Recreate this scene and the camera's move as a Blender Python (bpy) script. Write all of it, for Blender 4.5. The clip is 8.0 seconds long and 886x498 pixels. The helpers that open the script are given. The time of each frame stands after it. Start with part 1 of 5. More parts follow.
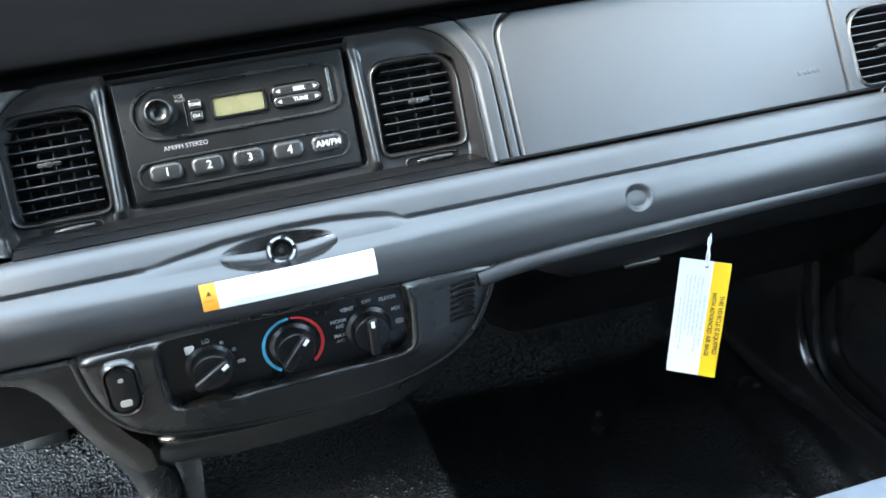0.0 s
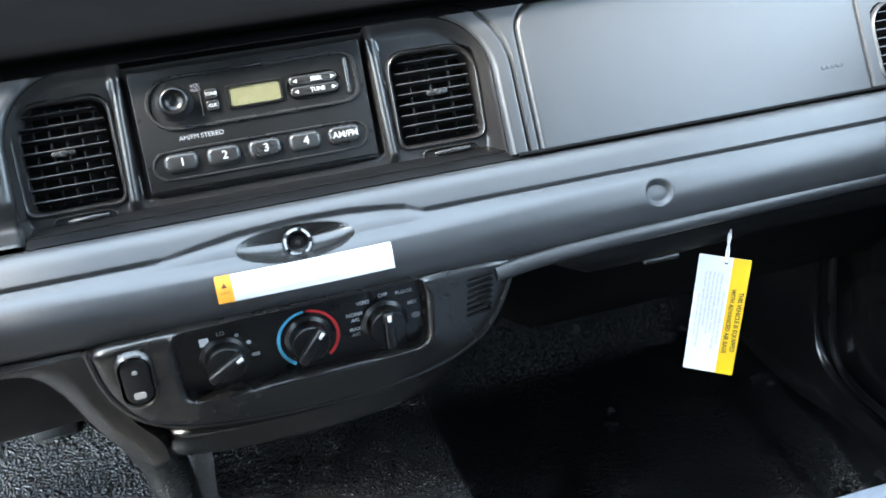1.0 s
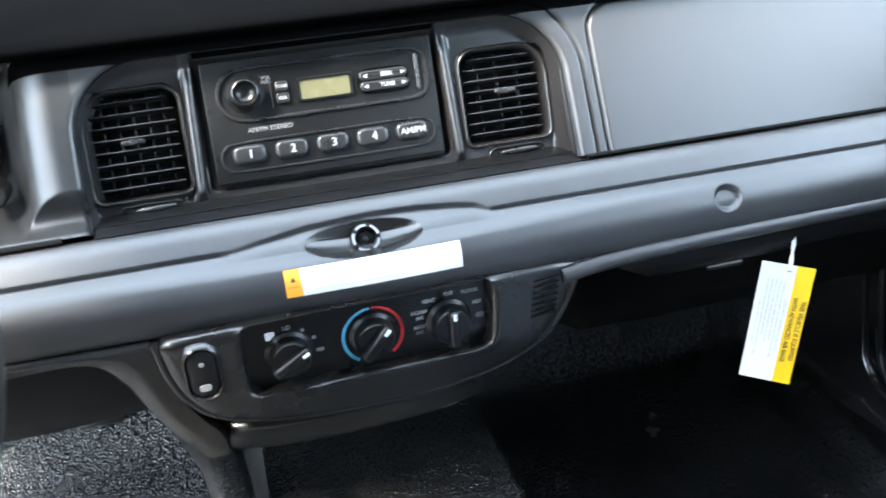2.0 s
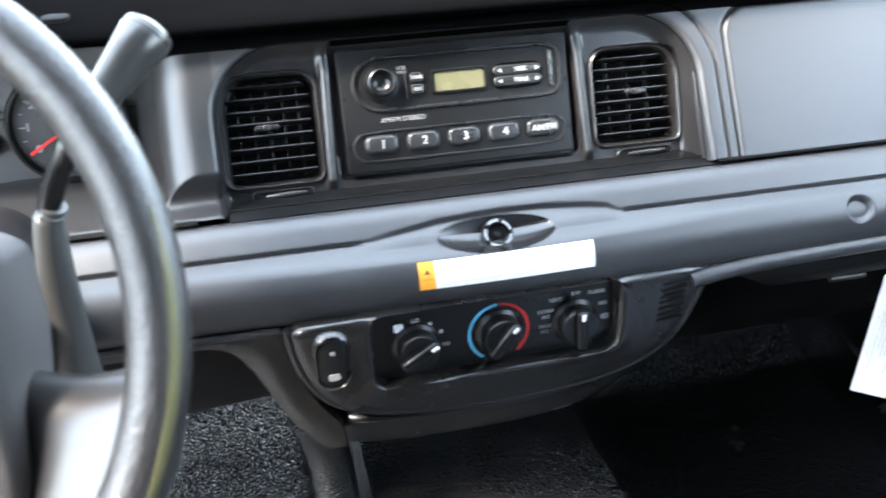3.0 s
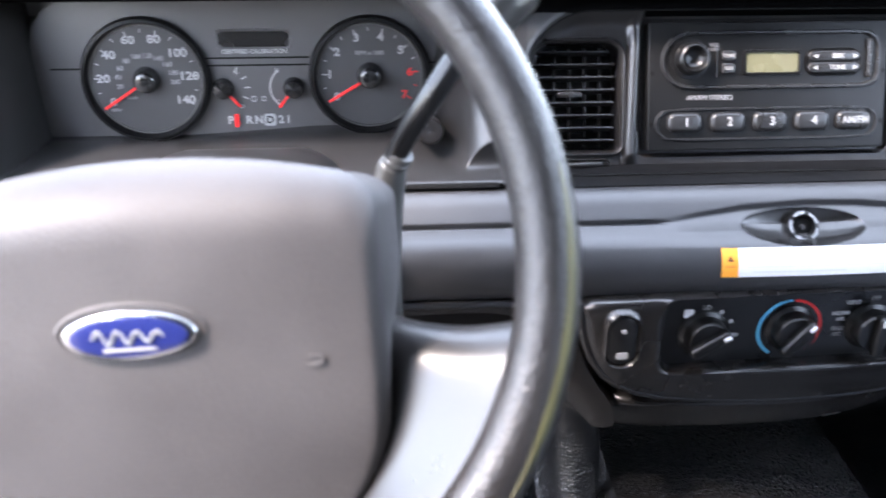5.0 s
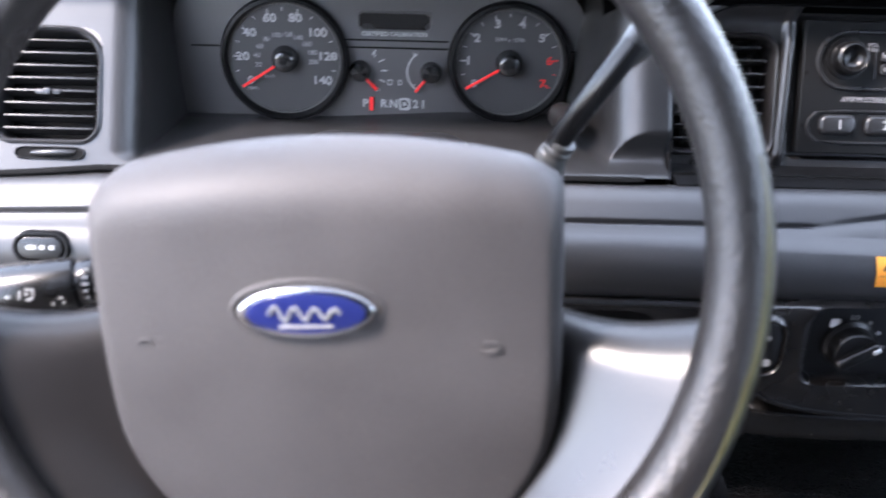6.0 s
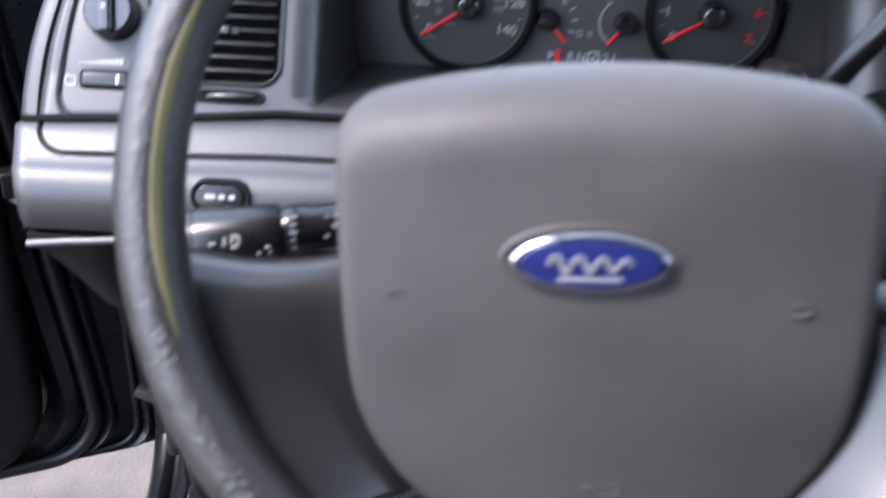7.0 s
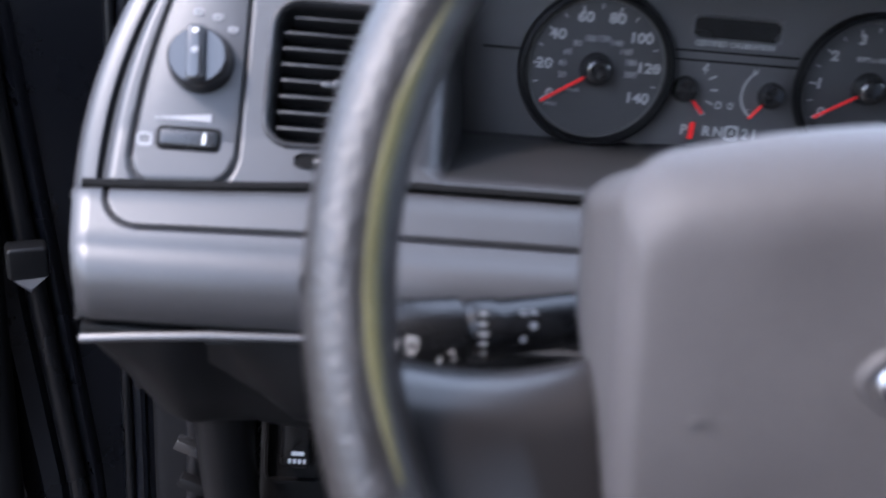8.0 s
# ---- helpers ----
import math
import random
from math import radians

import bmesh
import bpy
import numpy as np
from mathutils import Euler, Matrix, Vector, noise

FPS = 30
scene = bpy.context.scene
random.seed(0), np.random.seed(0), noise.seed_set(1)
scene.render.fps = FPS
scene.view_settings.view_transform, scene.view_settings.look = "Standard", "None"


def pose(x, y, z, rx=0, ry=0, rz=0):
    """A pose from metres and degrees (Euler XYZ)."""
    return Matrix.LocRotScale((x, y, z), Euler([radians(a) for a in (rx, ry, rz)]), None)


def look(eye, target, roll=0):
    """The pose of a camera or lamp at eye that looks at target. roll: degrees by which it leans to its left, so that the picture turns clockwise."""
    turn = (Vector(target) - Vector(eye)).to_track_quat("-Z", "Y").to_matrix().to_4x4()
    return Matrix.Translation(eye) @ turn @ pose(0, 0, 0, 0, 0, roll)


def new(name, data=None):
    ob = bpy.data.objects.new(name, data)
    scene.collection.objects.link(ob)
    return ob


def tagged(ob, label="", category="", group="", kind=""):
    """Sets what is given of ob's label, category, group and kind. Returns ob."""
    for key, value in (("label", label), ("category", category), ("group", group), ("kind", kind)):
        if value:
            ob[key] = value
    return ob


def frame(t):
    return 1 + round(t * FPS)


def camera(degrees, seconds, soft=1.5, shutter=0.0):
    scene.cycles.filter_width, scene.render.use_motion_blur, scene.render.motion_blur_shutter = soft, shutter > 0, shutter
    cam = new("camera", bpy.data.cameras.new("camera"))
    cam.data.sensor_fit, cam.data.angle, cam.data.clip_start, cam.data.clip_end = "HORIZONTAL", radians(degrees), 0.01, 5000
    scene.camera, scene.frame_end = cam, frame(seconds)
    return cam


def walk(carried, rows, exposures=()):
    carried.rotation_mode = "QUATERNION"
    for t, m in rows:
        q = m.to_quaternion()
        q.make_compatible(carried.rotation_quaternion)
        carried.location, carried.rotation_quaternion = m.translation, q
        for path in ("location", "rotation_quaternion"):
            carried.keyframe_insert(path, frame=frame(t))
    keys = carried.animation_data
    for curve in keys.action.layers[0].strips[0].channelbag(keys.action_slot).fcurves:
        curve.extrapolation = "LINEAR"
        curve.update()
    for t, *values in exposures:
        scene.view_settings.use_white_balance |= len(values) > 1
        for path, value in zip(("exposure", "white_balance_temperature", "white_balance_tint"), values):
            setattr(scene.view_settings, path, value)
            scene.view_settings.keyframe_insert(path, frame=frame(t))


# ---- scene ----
cam = camera(50.0, 8.0, 1.5, 0.6)
cam.data.dof.use_dof = True
cam.data.dof.focus_distance = 0.86
cam.data.dof.aperture_fstop = 6.5

PATH = [
    (0, (-0.029, -0.781, 1.057), (0.413, 0.974, 0.204), -6.0),
    (0.5, (-0.03, -0.769, 1.056), (0.402, 0.979, 0.186), -6.0),
    (1, (-0.037, -0.769, 1.054), (0.393, 0.983, 0.189), -5.6),
    (1.5, (-0.055, -0.762, 1.056), (0.37, 0.989, 0.188), -5.2),
    (2.8, (-0.147, -0.73, 1.055), (0.238, 1.033, 0.193), -2.5),
    (3, (-0.167, -0.725, 1.049), (0.209, 1.045, 0.197), -2.3),
    (3.5, (-0.205, -0.712, 1.047), (0.109, 1.067, 0.189), -1.5),
    (4, (-0.248, -0.705, 1.043), (-0.013, 1.078, 0.167), -0.9),
    (4.2, (-0.256, -0.703, 1.04), (-0.039, 1.075, 0.149), -0.7),
    (5.3, (-0.322, -0.688, 1.038), (-0.216, 1.106, 0.159), 0.8),
    (5.5, (-0.334, -0.684, 1.036), (-0.251, 1.117, 0.169), 1.0),
    (6, (-0.363, -0.681, 1.027), (-0.336, 1.109, 0.136), 1.7),
    (6.5, (-0.4, -0.671, 1.016), (-0.441, 1.117, 0.119), 1.8),
    (6.8, (-0.44, -0.653, 1.0), (-0.496, 1.136, 0.107), 2.5),
    (7, (-0.467, -0.64, 0.979), (-0.535, 1.14, 0.071), 2.1),
    (7.2, (-0.49, -0.617, 0.959), (-0.533, 1.154, 0.03), 2.2),
    (7.5, (-0.537, -0.579, 0.952), (-0.499, 1.249, 0.143), 2.3),
    (8, (-0.599, -0.544, 0.932), (-0.51, 1.313, 0.194), 5.1),
]

EXPOSURES = [(0.0, 4.68, 6520, 4), (1.5, 4.67, 6600, 7), (4.0, 4.61, 6850, 15), (5.5, 4.16, 6650, 22), (7.0, 3.24, 6350, 22), (8.0, 3.07, 6180, 23)]
walk(cam, [(t, look(eye, target, roll)) for t, eye, target, roll in PATH], EXPOSURES)

# ---------------------------------------------------------------- world and light
world = bpy.data.worlds.new("sky")
scene.world = world
world.use_nodes = True
wn = world.node_tree
sky = wn.nodes.new("ShaderNodeTexSky")
sky.sky_type = "NISHITA"
sky.sun_disc = False
sky.sun_elevation = radians(50)
sky.sun_rotation = radians(244.5)
sky.dust_density = 0.7
haze = wn.nodes.new("ShaderNodeMix")
haze.data_type = "RGBA"
haze.inputs[0].default_value = 0.4
haze.inputs[7].default_value = (6.0, 7.2, 8.0, 1)
wn.links.new(sky.outputs[0], haze.inputs[6])
wn.links.new(haze.outputs[2], wn.nodes["Background"].inputs[0])
wn.nodes["Background"].inputs[1].default_value = 0.13
sun = new("sun", bpy.data.lights.new("sun", "SUN"))
sun.data.energy = 0.95
sun.data.angle = radians(9)
sun.data.color = (1.0, 0.95, 0.88)
sun.matrix_world = look((-5.79, -2.76, 7.66), (0, 0, 0))


# ---------------------------------------------------------------- materials
def mat(name, color, rough=0.5, metal=0.0, grain=0.0, scale=900.0, var=0.12, spec=0.5, coat=0.0, wear=0.0, coords="Object", rvar=0.1):
    """Procedural surface: colour with two scales of variation, grain relief and uneven gloss."""
    m = bpy.data.materials.new(name)
    m.use_nodes = True
    nt = m.node_tree
    b = nt.nodes["Principled BSDF"]
    b.inputs["Metallic"].default_value = metal
    b.inputs["Specular IOR Level"].default_value = spec
    b.inputs["Coat Weight"].default_value = coat
    tc = nt.nodes.new("ShaderNodeTexCoord")
    big = nt.nodes.new("ShaderNodeTexNoise")
    big.inputs["Scale"].default_value = 14.0
    big.inputs["Detail"].default_value = 6.0
    small = nt.nodes.new("ShaderNodeTexNoise")
    small.inputs["Scale"].default_value = scale
    small.inputs["Detail"].default_value = 3.0
    for n in (big, small):
        nt.links.new(tc.outputs[coords], n.inputs["Vector"])
    mixf = nt.nodes.new("ShaderNodeMath")
    mixf.operation = "MULTIPLY_ADD"
    mixf.inputs[1].default_value = 0.35
    nt.links.new(small.outputs["Fac"], mixf.inputs[0])
    nt.links.new(big.outputs["Fac"], mixf.inputs[2])
    ramp = nt.nodes.new("ShaderNodeValToRGB")
    lo = [c * (1 - var) for c in color[:3]]
    hi = [min(1.0, c * (1 + var) + wear) for c in color[:3]]
    ramp.color_ramp.elements[0].position = 0.42
    ramp.color_ramp.elements[0].color = (*lo, 1)
    ramp.color_ramp.elements[1].position = 0.95
    ramp.color_ramp.elements[1].color = (*hi, 1)
    nt.links.new(mixf.outputs[0], ramp.inputs[0])
    nt.links.new(ramp.outputs[0], b.inputs["Base Color"])
    mr = nt.nodes.new("ShaderNodeMapRange")
    mr.inputs["From Min"].default_value = 0.3
    mr.inputs["From Max"].default_value = 0.7
    mr.inputs["To Min"].default_value = max(0.02, rough - rvar)
    mr.inputs["To Max"].default_value = min(1.0, rough + rvar)
    nt.links.new(big.outputs["Fac"], mr.inputs["Value"])
    nt.links.new(mr.outputs[0], b.inputs["Roughness"])
    if grain:
        bump = nt.nodes.new("ShaderNodeBump")
        bump.inputs["Strength"].default_value = 1.0
        bump.inputs["Distance"].default_value = grain
        nt.links.new(small.outputs["Fac"], bump.inputs["Height"])
        nt.links.new(bump.outputs[0], b.inputs["Normal"])
    return m


M_DASH = mat("charcoal_dash_plastic", (0.0245, 0.0245, 0.0257), 0.405, grain=0.00012, scale=1100, rvar=0.03, spec=0.6)
M_TOP_SHADE = mat("dash_top_shade", (0.0019, 0.0019, 0.002), 0.85, grain=0.00015, scale=900, spec=0.0)
M_DASH_SHADE = mat("shaded_dash_plastic", (0.0165, 0.0163, 0.0165), 0.36, grain=0.0001, scale=1100, rvar=0.03, spec=0.5)
M_BEZEL = mat("dark_satin_bezel", (0.0135, 0.0125, 0.0124), 0.29, spec=0.6, grain=0.00005, scale=1400, rvar=0.02)
M_DARK = mat("black_moulded_plastic", (0.0045, 0.0045, 0.0048), 0.45, grain=0.0001, scale=900, spec=0.16)
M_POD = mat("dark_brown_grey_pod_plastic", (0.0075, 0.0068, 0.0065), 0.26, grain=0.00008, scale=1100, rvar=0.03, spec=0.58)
M_GLOSS = mat("black_gloss_panel", (0.005, 0.005, 0.0053), 0.28, scale=1500, spec=0.4)
M_SWITCH = mat("glossy_black_switch", (0.012, 0.012, 0.0125), 0.2, spec=0.8, rvar=0.03)
M_KICK = mat("glossy_black_brown_moulding", (0.0075, 0.0069, 0.0067), 0.2, spec=0.9, rvar=0.02, grain=0.00005)
M_HUB = mat("shiny_black_dome", (0.012, 0.012, 0.012), 0.12, spec=0.9, rvar=0.03)
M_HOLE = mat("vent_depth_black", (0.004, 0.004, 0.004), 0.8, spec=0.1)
M_SLAT = mat("vent_slat_black", (0.011, 0.011, 0.0115), 0.35, spec=0.5)
M_RADIO = mat("radio_face_plastic", (0.0048, 0.0048, 0.0049), 0.42, grain=0.00006, scale=1500, spec=0.25)
M_KNOB = mat("black_satin_knob", (0.0045, 0.0045, 0.0047), 0.3, spec=0.4, rvar=0.04)
M_BUTTON = mat("rubber_button", (0.014, 0.014, 0.0145), 0.3, scale=1200, spec=0.5)
M_LCD = mat("olive_lcd", (0.105, 0.10, 0.055), 0.3, var=0.06, scale=300)
M_LCDOFF = mat("black_lcd", (0.012, 0.012, 0.012), 0.25)
M_PRINT = mat("white_print", (0.75, 0.75, 0.74), 0.6, var=0.04)
M_NUM = mat("dial_print", (0.27, 0.27, 0.27), 0.6, var=0.05)
M_GREYPRINT = mat("grey_print", (0.24, 0.24, 0.245), 0.6, var=0.06)
M_RED = mat("red_needle_paint", (0.75, 0.02, 0.02), 0.5, var=0.05)
M_REDPRINT = mat("red_print", (0.5, 0.02, 0.02), 0.6, var=0.05)
M_BLUEPRINT = mat("blue_print", (0.07, 0.36, 0.55), 0.6, var=0.05)
M_PAPER = mat("white_card", (0.70, 0.70, 0.705), 0.55, var=0.03, scale=400)
M_LABEL = mat("bright_white_label", (0.7, 0.7, 0.71), 0.5, var=0.03, scale=400)
M_FAINT = mat("faint_label_print", (0.6, 0.6, 0.615), 0.6, var=0.04)
M_ORANGE = mat("orange_label", (0.9, 0.33, 0.03), 0.5, var=0.04)
M_YELLOW = mat("yellow_card", (0.80, 0.47, 0.010), 0.5, var=0.04)
M_INK = mat("black_ink", (0.015, 0.015, 0.015), 0.7)
M_GREYINK = mat("grey_ink", (0.45, 0.45, 0.48), 0.7)
M_CHROME = mat("chrome", (0.75, 0.76, 0.78), 0.16, metal=1.0, var=0.03, rvar=0.04)
M_BLUE = mat("blue_enamel", (0.014, 0.02, 0.10), 0.18, var=0.1, coat=0.6)
M_DIAL = mat("gauge_dial", (0.036, 0.036, 0.037), 0.55, grain=0.00003, scale=1800)
M_CLUSTER = mat("cluster_plate", (0.056, 0.055, 0.056), 0.5, grain=0.00006, scale=1500)
M_OLIVE_SHEEN = mat("painted_olive_sheen", (0.085, 0.078, 0.030), 0.5, spec=0.4, grain=0.0004, scale=420, var=0.3)
M_WHEEL = mat("warm_charcoal_wheel_vinyl", (0.0115, 0.0099, 0.0093), 0.34, spec=0.55, grain=0.0010, scale=420, wear=0.009)
M_SPOKE = mat("dark_glossy_spoke_vinyl", (0.0135, 0.0122, 0.012), 0.31, spec=0.6, grain=0.00012, scale=560, rvar=0.04)
M_PAD = mat("airbag_pad_vinyl", (0.0475, 0.044, 0.0436), 0.56, spec=0.32, grain=0.00045, scale=560, wear=0.01)
M_SLEEVE = mat("grey_column_plastic", (0.05, 0.05, 0.048), 0.42, grain=0.0001, scale=700)
M_GRIP = mat("dark_grey_lever_knob", (0.026, 0.026, 0.0255), 0.3, grain=0.00008, scale=800, spec=0.55, rvar=0.04)
M_RUBBER = mat("door_seal_rubber", (0.006, 0.006, 0.0066), 0.34, grain=0.0001, scale=500, spec=0.3)
M_DOOR = mat("black_door_trim", (0.0052, 0.0052, 0.0057), 0.6, grain=0.00015, scale=800, spec=0.14)
M_SEAT = mat("grey_seat_cloth", (0.13, 0.14, 0.16), 0.9, grain=0.0004, scale=1200)
M_HEAD = mat("light_grey_headlining", (0.13, 0.13, 0.135), 0.95, grain=0.0003, scale=600)
M_BODY = mat("black_car_paint", (0.012, 0.012, 0.014), 0.2, var=0.05, coat=0.8)
M_INNER = mat("black_painted_steel", (0.006, 0.0062, 0.0078), 0.3, spec=0.4, var=0.06, rvar=0.05)
M_STRING = mat("white_string", (0.75, 0.75, 0.75), 0.9, grain=0.0002, scale=1500)
M_METAL = mat("bare_steel", (0.45, 0.46, 0.48), 0.35, metal=1.0)


def vinyl_mat():
    """Wet-looking black floor vinyl with a pebbled emboss and dull dusty patches."""
    m = mat("pebbled_black_vinyl", (0.0066, 0.0064, 0.0066), 0.18, var=0.3, spec=0.7)
    nt = m.node_tree
    b = nt.nodes["Principled BSDF"]
    tc = nt.nodes.new("ShaderNodeTexCoord")
    vo = nt.nodes.new("ShaderNodeTexVoronoi")
    vo.feature = "SMOOTH_F1"
    vo.inputs["Scale"].default_value = 440.0
    nz = nt.nodes.new("ShaderNodeTexNoise")
    nz.inputs["Scale"].default_value = 110.0
    nz.inputs["Detail"].default_value = 4.0
    nt.links.new(tc.outputs["Object"], vo.inputs["Vector"])
    nt.links.new(tc.outputs["Object"], nz.inputs["Vector"])
    add = nt.nodes.new("ShaderNodeMath")
    add.operation = "ADD"
    nt.links.new(vo.outputs["Distance"], add.inputs[0])
    nt.links.new(nz.outputs["Fac"], add.inputs[1])
    bump = nt.nodes.new("ShaderNodeBump")
    bump.inputs["Distance"].default_value = 0.0019
    nt.links.new(add.outputs[0], bump.inputs["Height"])
    nt.links.new(bump.outputs[0], b.inputs["Normal"])
    return m


M_VINYL = vinyl_mat()


def asphalt_mat():
    m = mat("pale_pinkish_concrete", (0.085, 0.069, 0.058), 0.9, var=0.4, scale=160, grain=0.004)
    return m


M_ROAD = asphalt_mat()


# ---------------------------------------------------------------- mesh helpers
def part(name, bm, material, parent=None, label="", smooth=45):
    """Link a bmesh as one mesh object, under a thing or a part."""
    bmesh.ops.recalc_face_normals(bm, faces=bm.faces)
    me = bpy.data.meshes.new(name)
    for f in bm.faces:
        f.smooth = True
    for e in bm.edges:
        if len(e.link_faces) == 2 and e.calc_face_angle(0.0) > radians(smooth):
            e.smooth = False
    bm.to_mesh(me)
    bm.free()
    me.materials.append(material)
    ob = new(name, me)
    if parent:
        ob.parent = parent
    if label:
        ob["label"] = label
    return ob


def thing(name, label, category, at=(0, 0, 0), group="", kind=""):
    """An Empty at the base of a thing; the parts are built in world places and parented to it."""
    ob = new(name)
    ob.empty_display_size = 0.02
    return tagged(ob, label, category, group, kind)


def loft(loops, cap0=False, cap1=False, bm=None, closed=True):
    bm = bm or bmesh.new()
    rows = [[bm.verts.new(p) for p in lp] for lp in loops]
    n = len(rows[0])
    for a, b in zip(rows, rows[1:]):
        for i in range(n if closed else n - 1):
            j = (i + 1) % n
            bm.faces.new((a[i], a[j], b[j], b[i]))
    if cap0:
        bm.faces.new(rows[0])
    if cap1:
        bm.faces.new(rows[-1])
    return bm


def grid(points, bm=None, keep=None):
    """A sheet from a numpy array of rows x columns x 3; keep: which cells are built."""
    bm = bm or bmesh.new()
    r, c, _ = points.shape
    vs = [[bm.verts.new(p) for p in row] for row in points.tolist()]
    for i in range(r - 1):
        for j in range(c - 1):
            if keep is not None and not keep[i, j]:
                continue
            bm.faces.new((vs[i][j], vs[i][j + 1], vs[i + 1][j + 1], vs[i + 1][j]))
    if keep is not None:
        bmesh.ops.delete(bm, geom=[v for v in bm.verts if not v.link_faces], context="VERTS")
    return bm


def rrect(w, h, r, n=6, cx=0.0, cy=0.0):
    """Rounded rectangle, counter-clockwise from the right side's lower corner; r may be four radii (br, tr, tl, bl)."""
    rs = r if isinstance(r, (tuple, list)) else (r,) * 4
    out = []
    for k, (sx, sy) in enumerate(((1, -1), (1, 1), (-1, 1), (-1, -1))):
        q = rs[k]
        ox, oy = cx + sx * (w / 2 - q), cy + sy * (h / 2 - q)
        for i in range(n + 1):
            a = radians(-90 + 90 * k + 90 * i / n)
            out.append((ox + q * math.cos(a), oy + q * math.sin(a)))
    return out


def polar(loop, n, c):
    """A loop resampled at n even angles round the centre c."""
    out = []
    m = len(loop)
    for k in range(n):
        a = 2 * math.pi * k / n
        dx, dy = math.cos(a), math.sin(a)
        best = 0.0
        for i in range(m):
            x0, y0 = loop[i][0] - c[0], loop[i][1] - c[1]
            x1, y1 = loop[(i + 1) % m][0] - c[0], loop[(i + 1) % m][1] - c[1]
            ex, ey = x1 - x0, y1 - y0
            det = dx * -ey + dy * ex
            if abs(det) < 1e-12:
                continue
            t = (x0 * -ey + y0 * ex) / det
            s = (dx * y0 - dy * x0) / det
            if -1e-6 <= s <= 1 + 1e-6 and t > best:
                best = t
        out.append((c[0] + best * dx, c[1] + best * dy))
    return out


def smooth_loop(loop, times=3):
    for _ in range(times):
        out = []
        for i in range(len(loop)):
            a, b = loop[i], loop[(i + 1) % len(loop)]
            out.append(tuple(0.75 * p + 0.25 * q for p, q in zip(a, b)))
            out.append(tuple(0.25 * p + 0.75 * q for p, q in zip(a, b)))
        loop = out
    return loop


def smooth_line(line, times=3):
    for _ in range(times):
        out = [line[0]]
        for a, b in zip(line, line[1:]):
            out.append(tuple(0.75 * p + 0.25 * q for p, q in zip(a, b)))
            out.append(tuple(0.25 * p + 0.75 * q for p, q in zip(a, b)))
        out.append(line[-1])
        line = out
    return line


class Face:
    """A leaning plane: u to the right, v up the face, w out of it towards the seats."""

    def __init__(self, origin, lean, spin=0.0, yaw=0.0):
        self.o, self.s, self.c = Vector(origin), math.sin(radians(lean)), math.cos(radians(lean))
        self.turn = Matrix.Rotation(radians(yaw), 3, "Z")
        self.cs, self.sn, self.spin = math.cos(radians(spin)), math.sin(radians(spin)), spin

    def __call__(self, u, v, w=0.0):
        u, v = u * self.cs - v * self.sn, u * self.sn + v * self.cs
        return self.o + self.turn @ Vector((u, v * self.s - w * self.c, v * self.c + w * self.s))

    def m(self, u=0.0, v=0.0, w=0.0, spin=0.0):
        """Matrix whose x is u, y is v and z is w."""
        rot = (self.turn @ Matrix(((1, 0, 0), (0, self.s, -self.c), (0, self.c, self.s)))).to_4x4()
        return Matrix.Translation(self(u, v, w)) @ rot @ Matrix.Rotation(radians(spin + self.spin), 4, "Z")


def slab(face, loop, w0, w1, bevel=0.0, bm=None, crown=0.0):
    """A plate with a bevelled front edge, from w0 up to w1, on a face; an optional crowned front."""
    cx = sum(p[0] for p in loop) / len(loop)
    cy = sum(p[1] for p in loop) / len(loop)

    def shrunk(d):
        out = []
        n = len(loop)
        for i in range(n):
            ax, ay = loop[i - 1]
            bx, by = loop[(i + 1) % n]
            tx, ty = bx - ax, by - ay
            ln = math.hypot(tx, ty) or 1.0
            out.append((loop[i][0] - ty / ln * d, loop[i][1] + tx / ln * d))
        return out

    loops = [[face(u, v, w0) for u, v in loop], [face(u, v, w1 - bevel) for u, v in loop]]
    if bevel:
        for k in (1, 2, 3):
            a = radians(30 * k)
            loops.append([face(u, v, w1 - bevel + bevel * math.sin(a)) for u, v in shrunk(bevel * (1 - math.cos(a)))])
    if crown:
        for k in (0.75, 0.45, 0.15):
            loops.append([face(cx + (u - cx) * k, cy + (v - cy) * k, w1 + crown * (1 - k * k)) for u, v in shrunk(bevel)])
    return loft(loops, cap0=True, cap1=True, bm=bm)


def ring(face, outer, inner, steps, n=96, centre=None, bm=None, cap0=False, cap1=False):
    """Blend from an outer loop to an inner one: steps of (share of the way, w)."""
    c = centre or (sum(p[0] for p in inner) / len(inner), sum(p[1] for p in inner) / len(inner))
    a, b = polar(outer, n, c), polar(inner, n, c)
    loops = [[face(p[0] + (q[0] - p[0]) * k, p[1] + (q[1] - p[1]) * k, w) for p, q in zip(a, b)] for k, w in steps]
    return loft(loops, cap0, cap1, bm)


def tube(path, radius, n=14, bm=None, flat=1.0):
    """A swept tube; radius is one number or one for each point."""
    pts = [Vector(p) for p in path]
    rs = radius if isinstance(radius, (list, tuple)) else [radius] * len(pts)
    t = (pts[1] - pts[0]).normalized()
    nrm = t.orthogonal().normalized()
    loops = []
    for i, p in enumerate(pts):
        t2 = (pts[min(i + 1, len(pts) - 1)] - pts[max(i - 1, 0)]).normalized()
        nrm = (t.rotation_difference(t2) @ nrm).normalized()
        t = t2
        b = t.cross(nrm)
        loops.append([p + rs[i] * (math.cos(2 * math.pi * k / n) * nrm + flat * math.sin(2 * math.pi * k / n) * b) for k in range(n)])
    return loft(loops, True, True, bm)


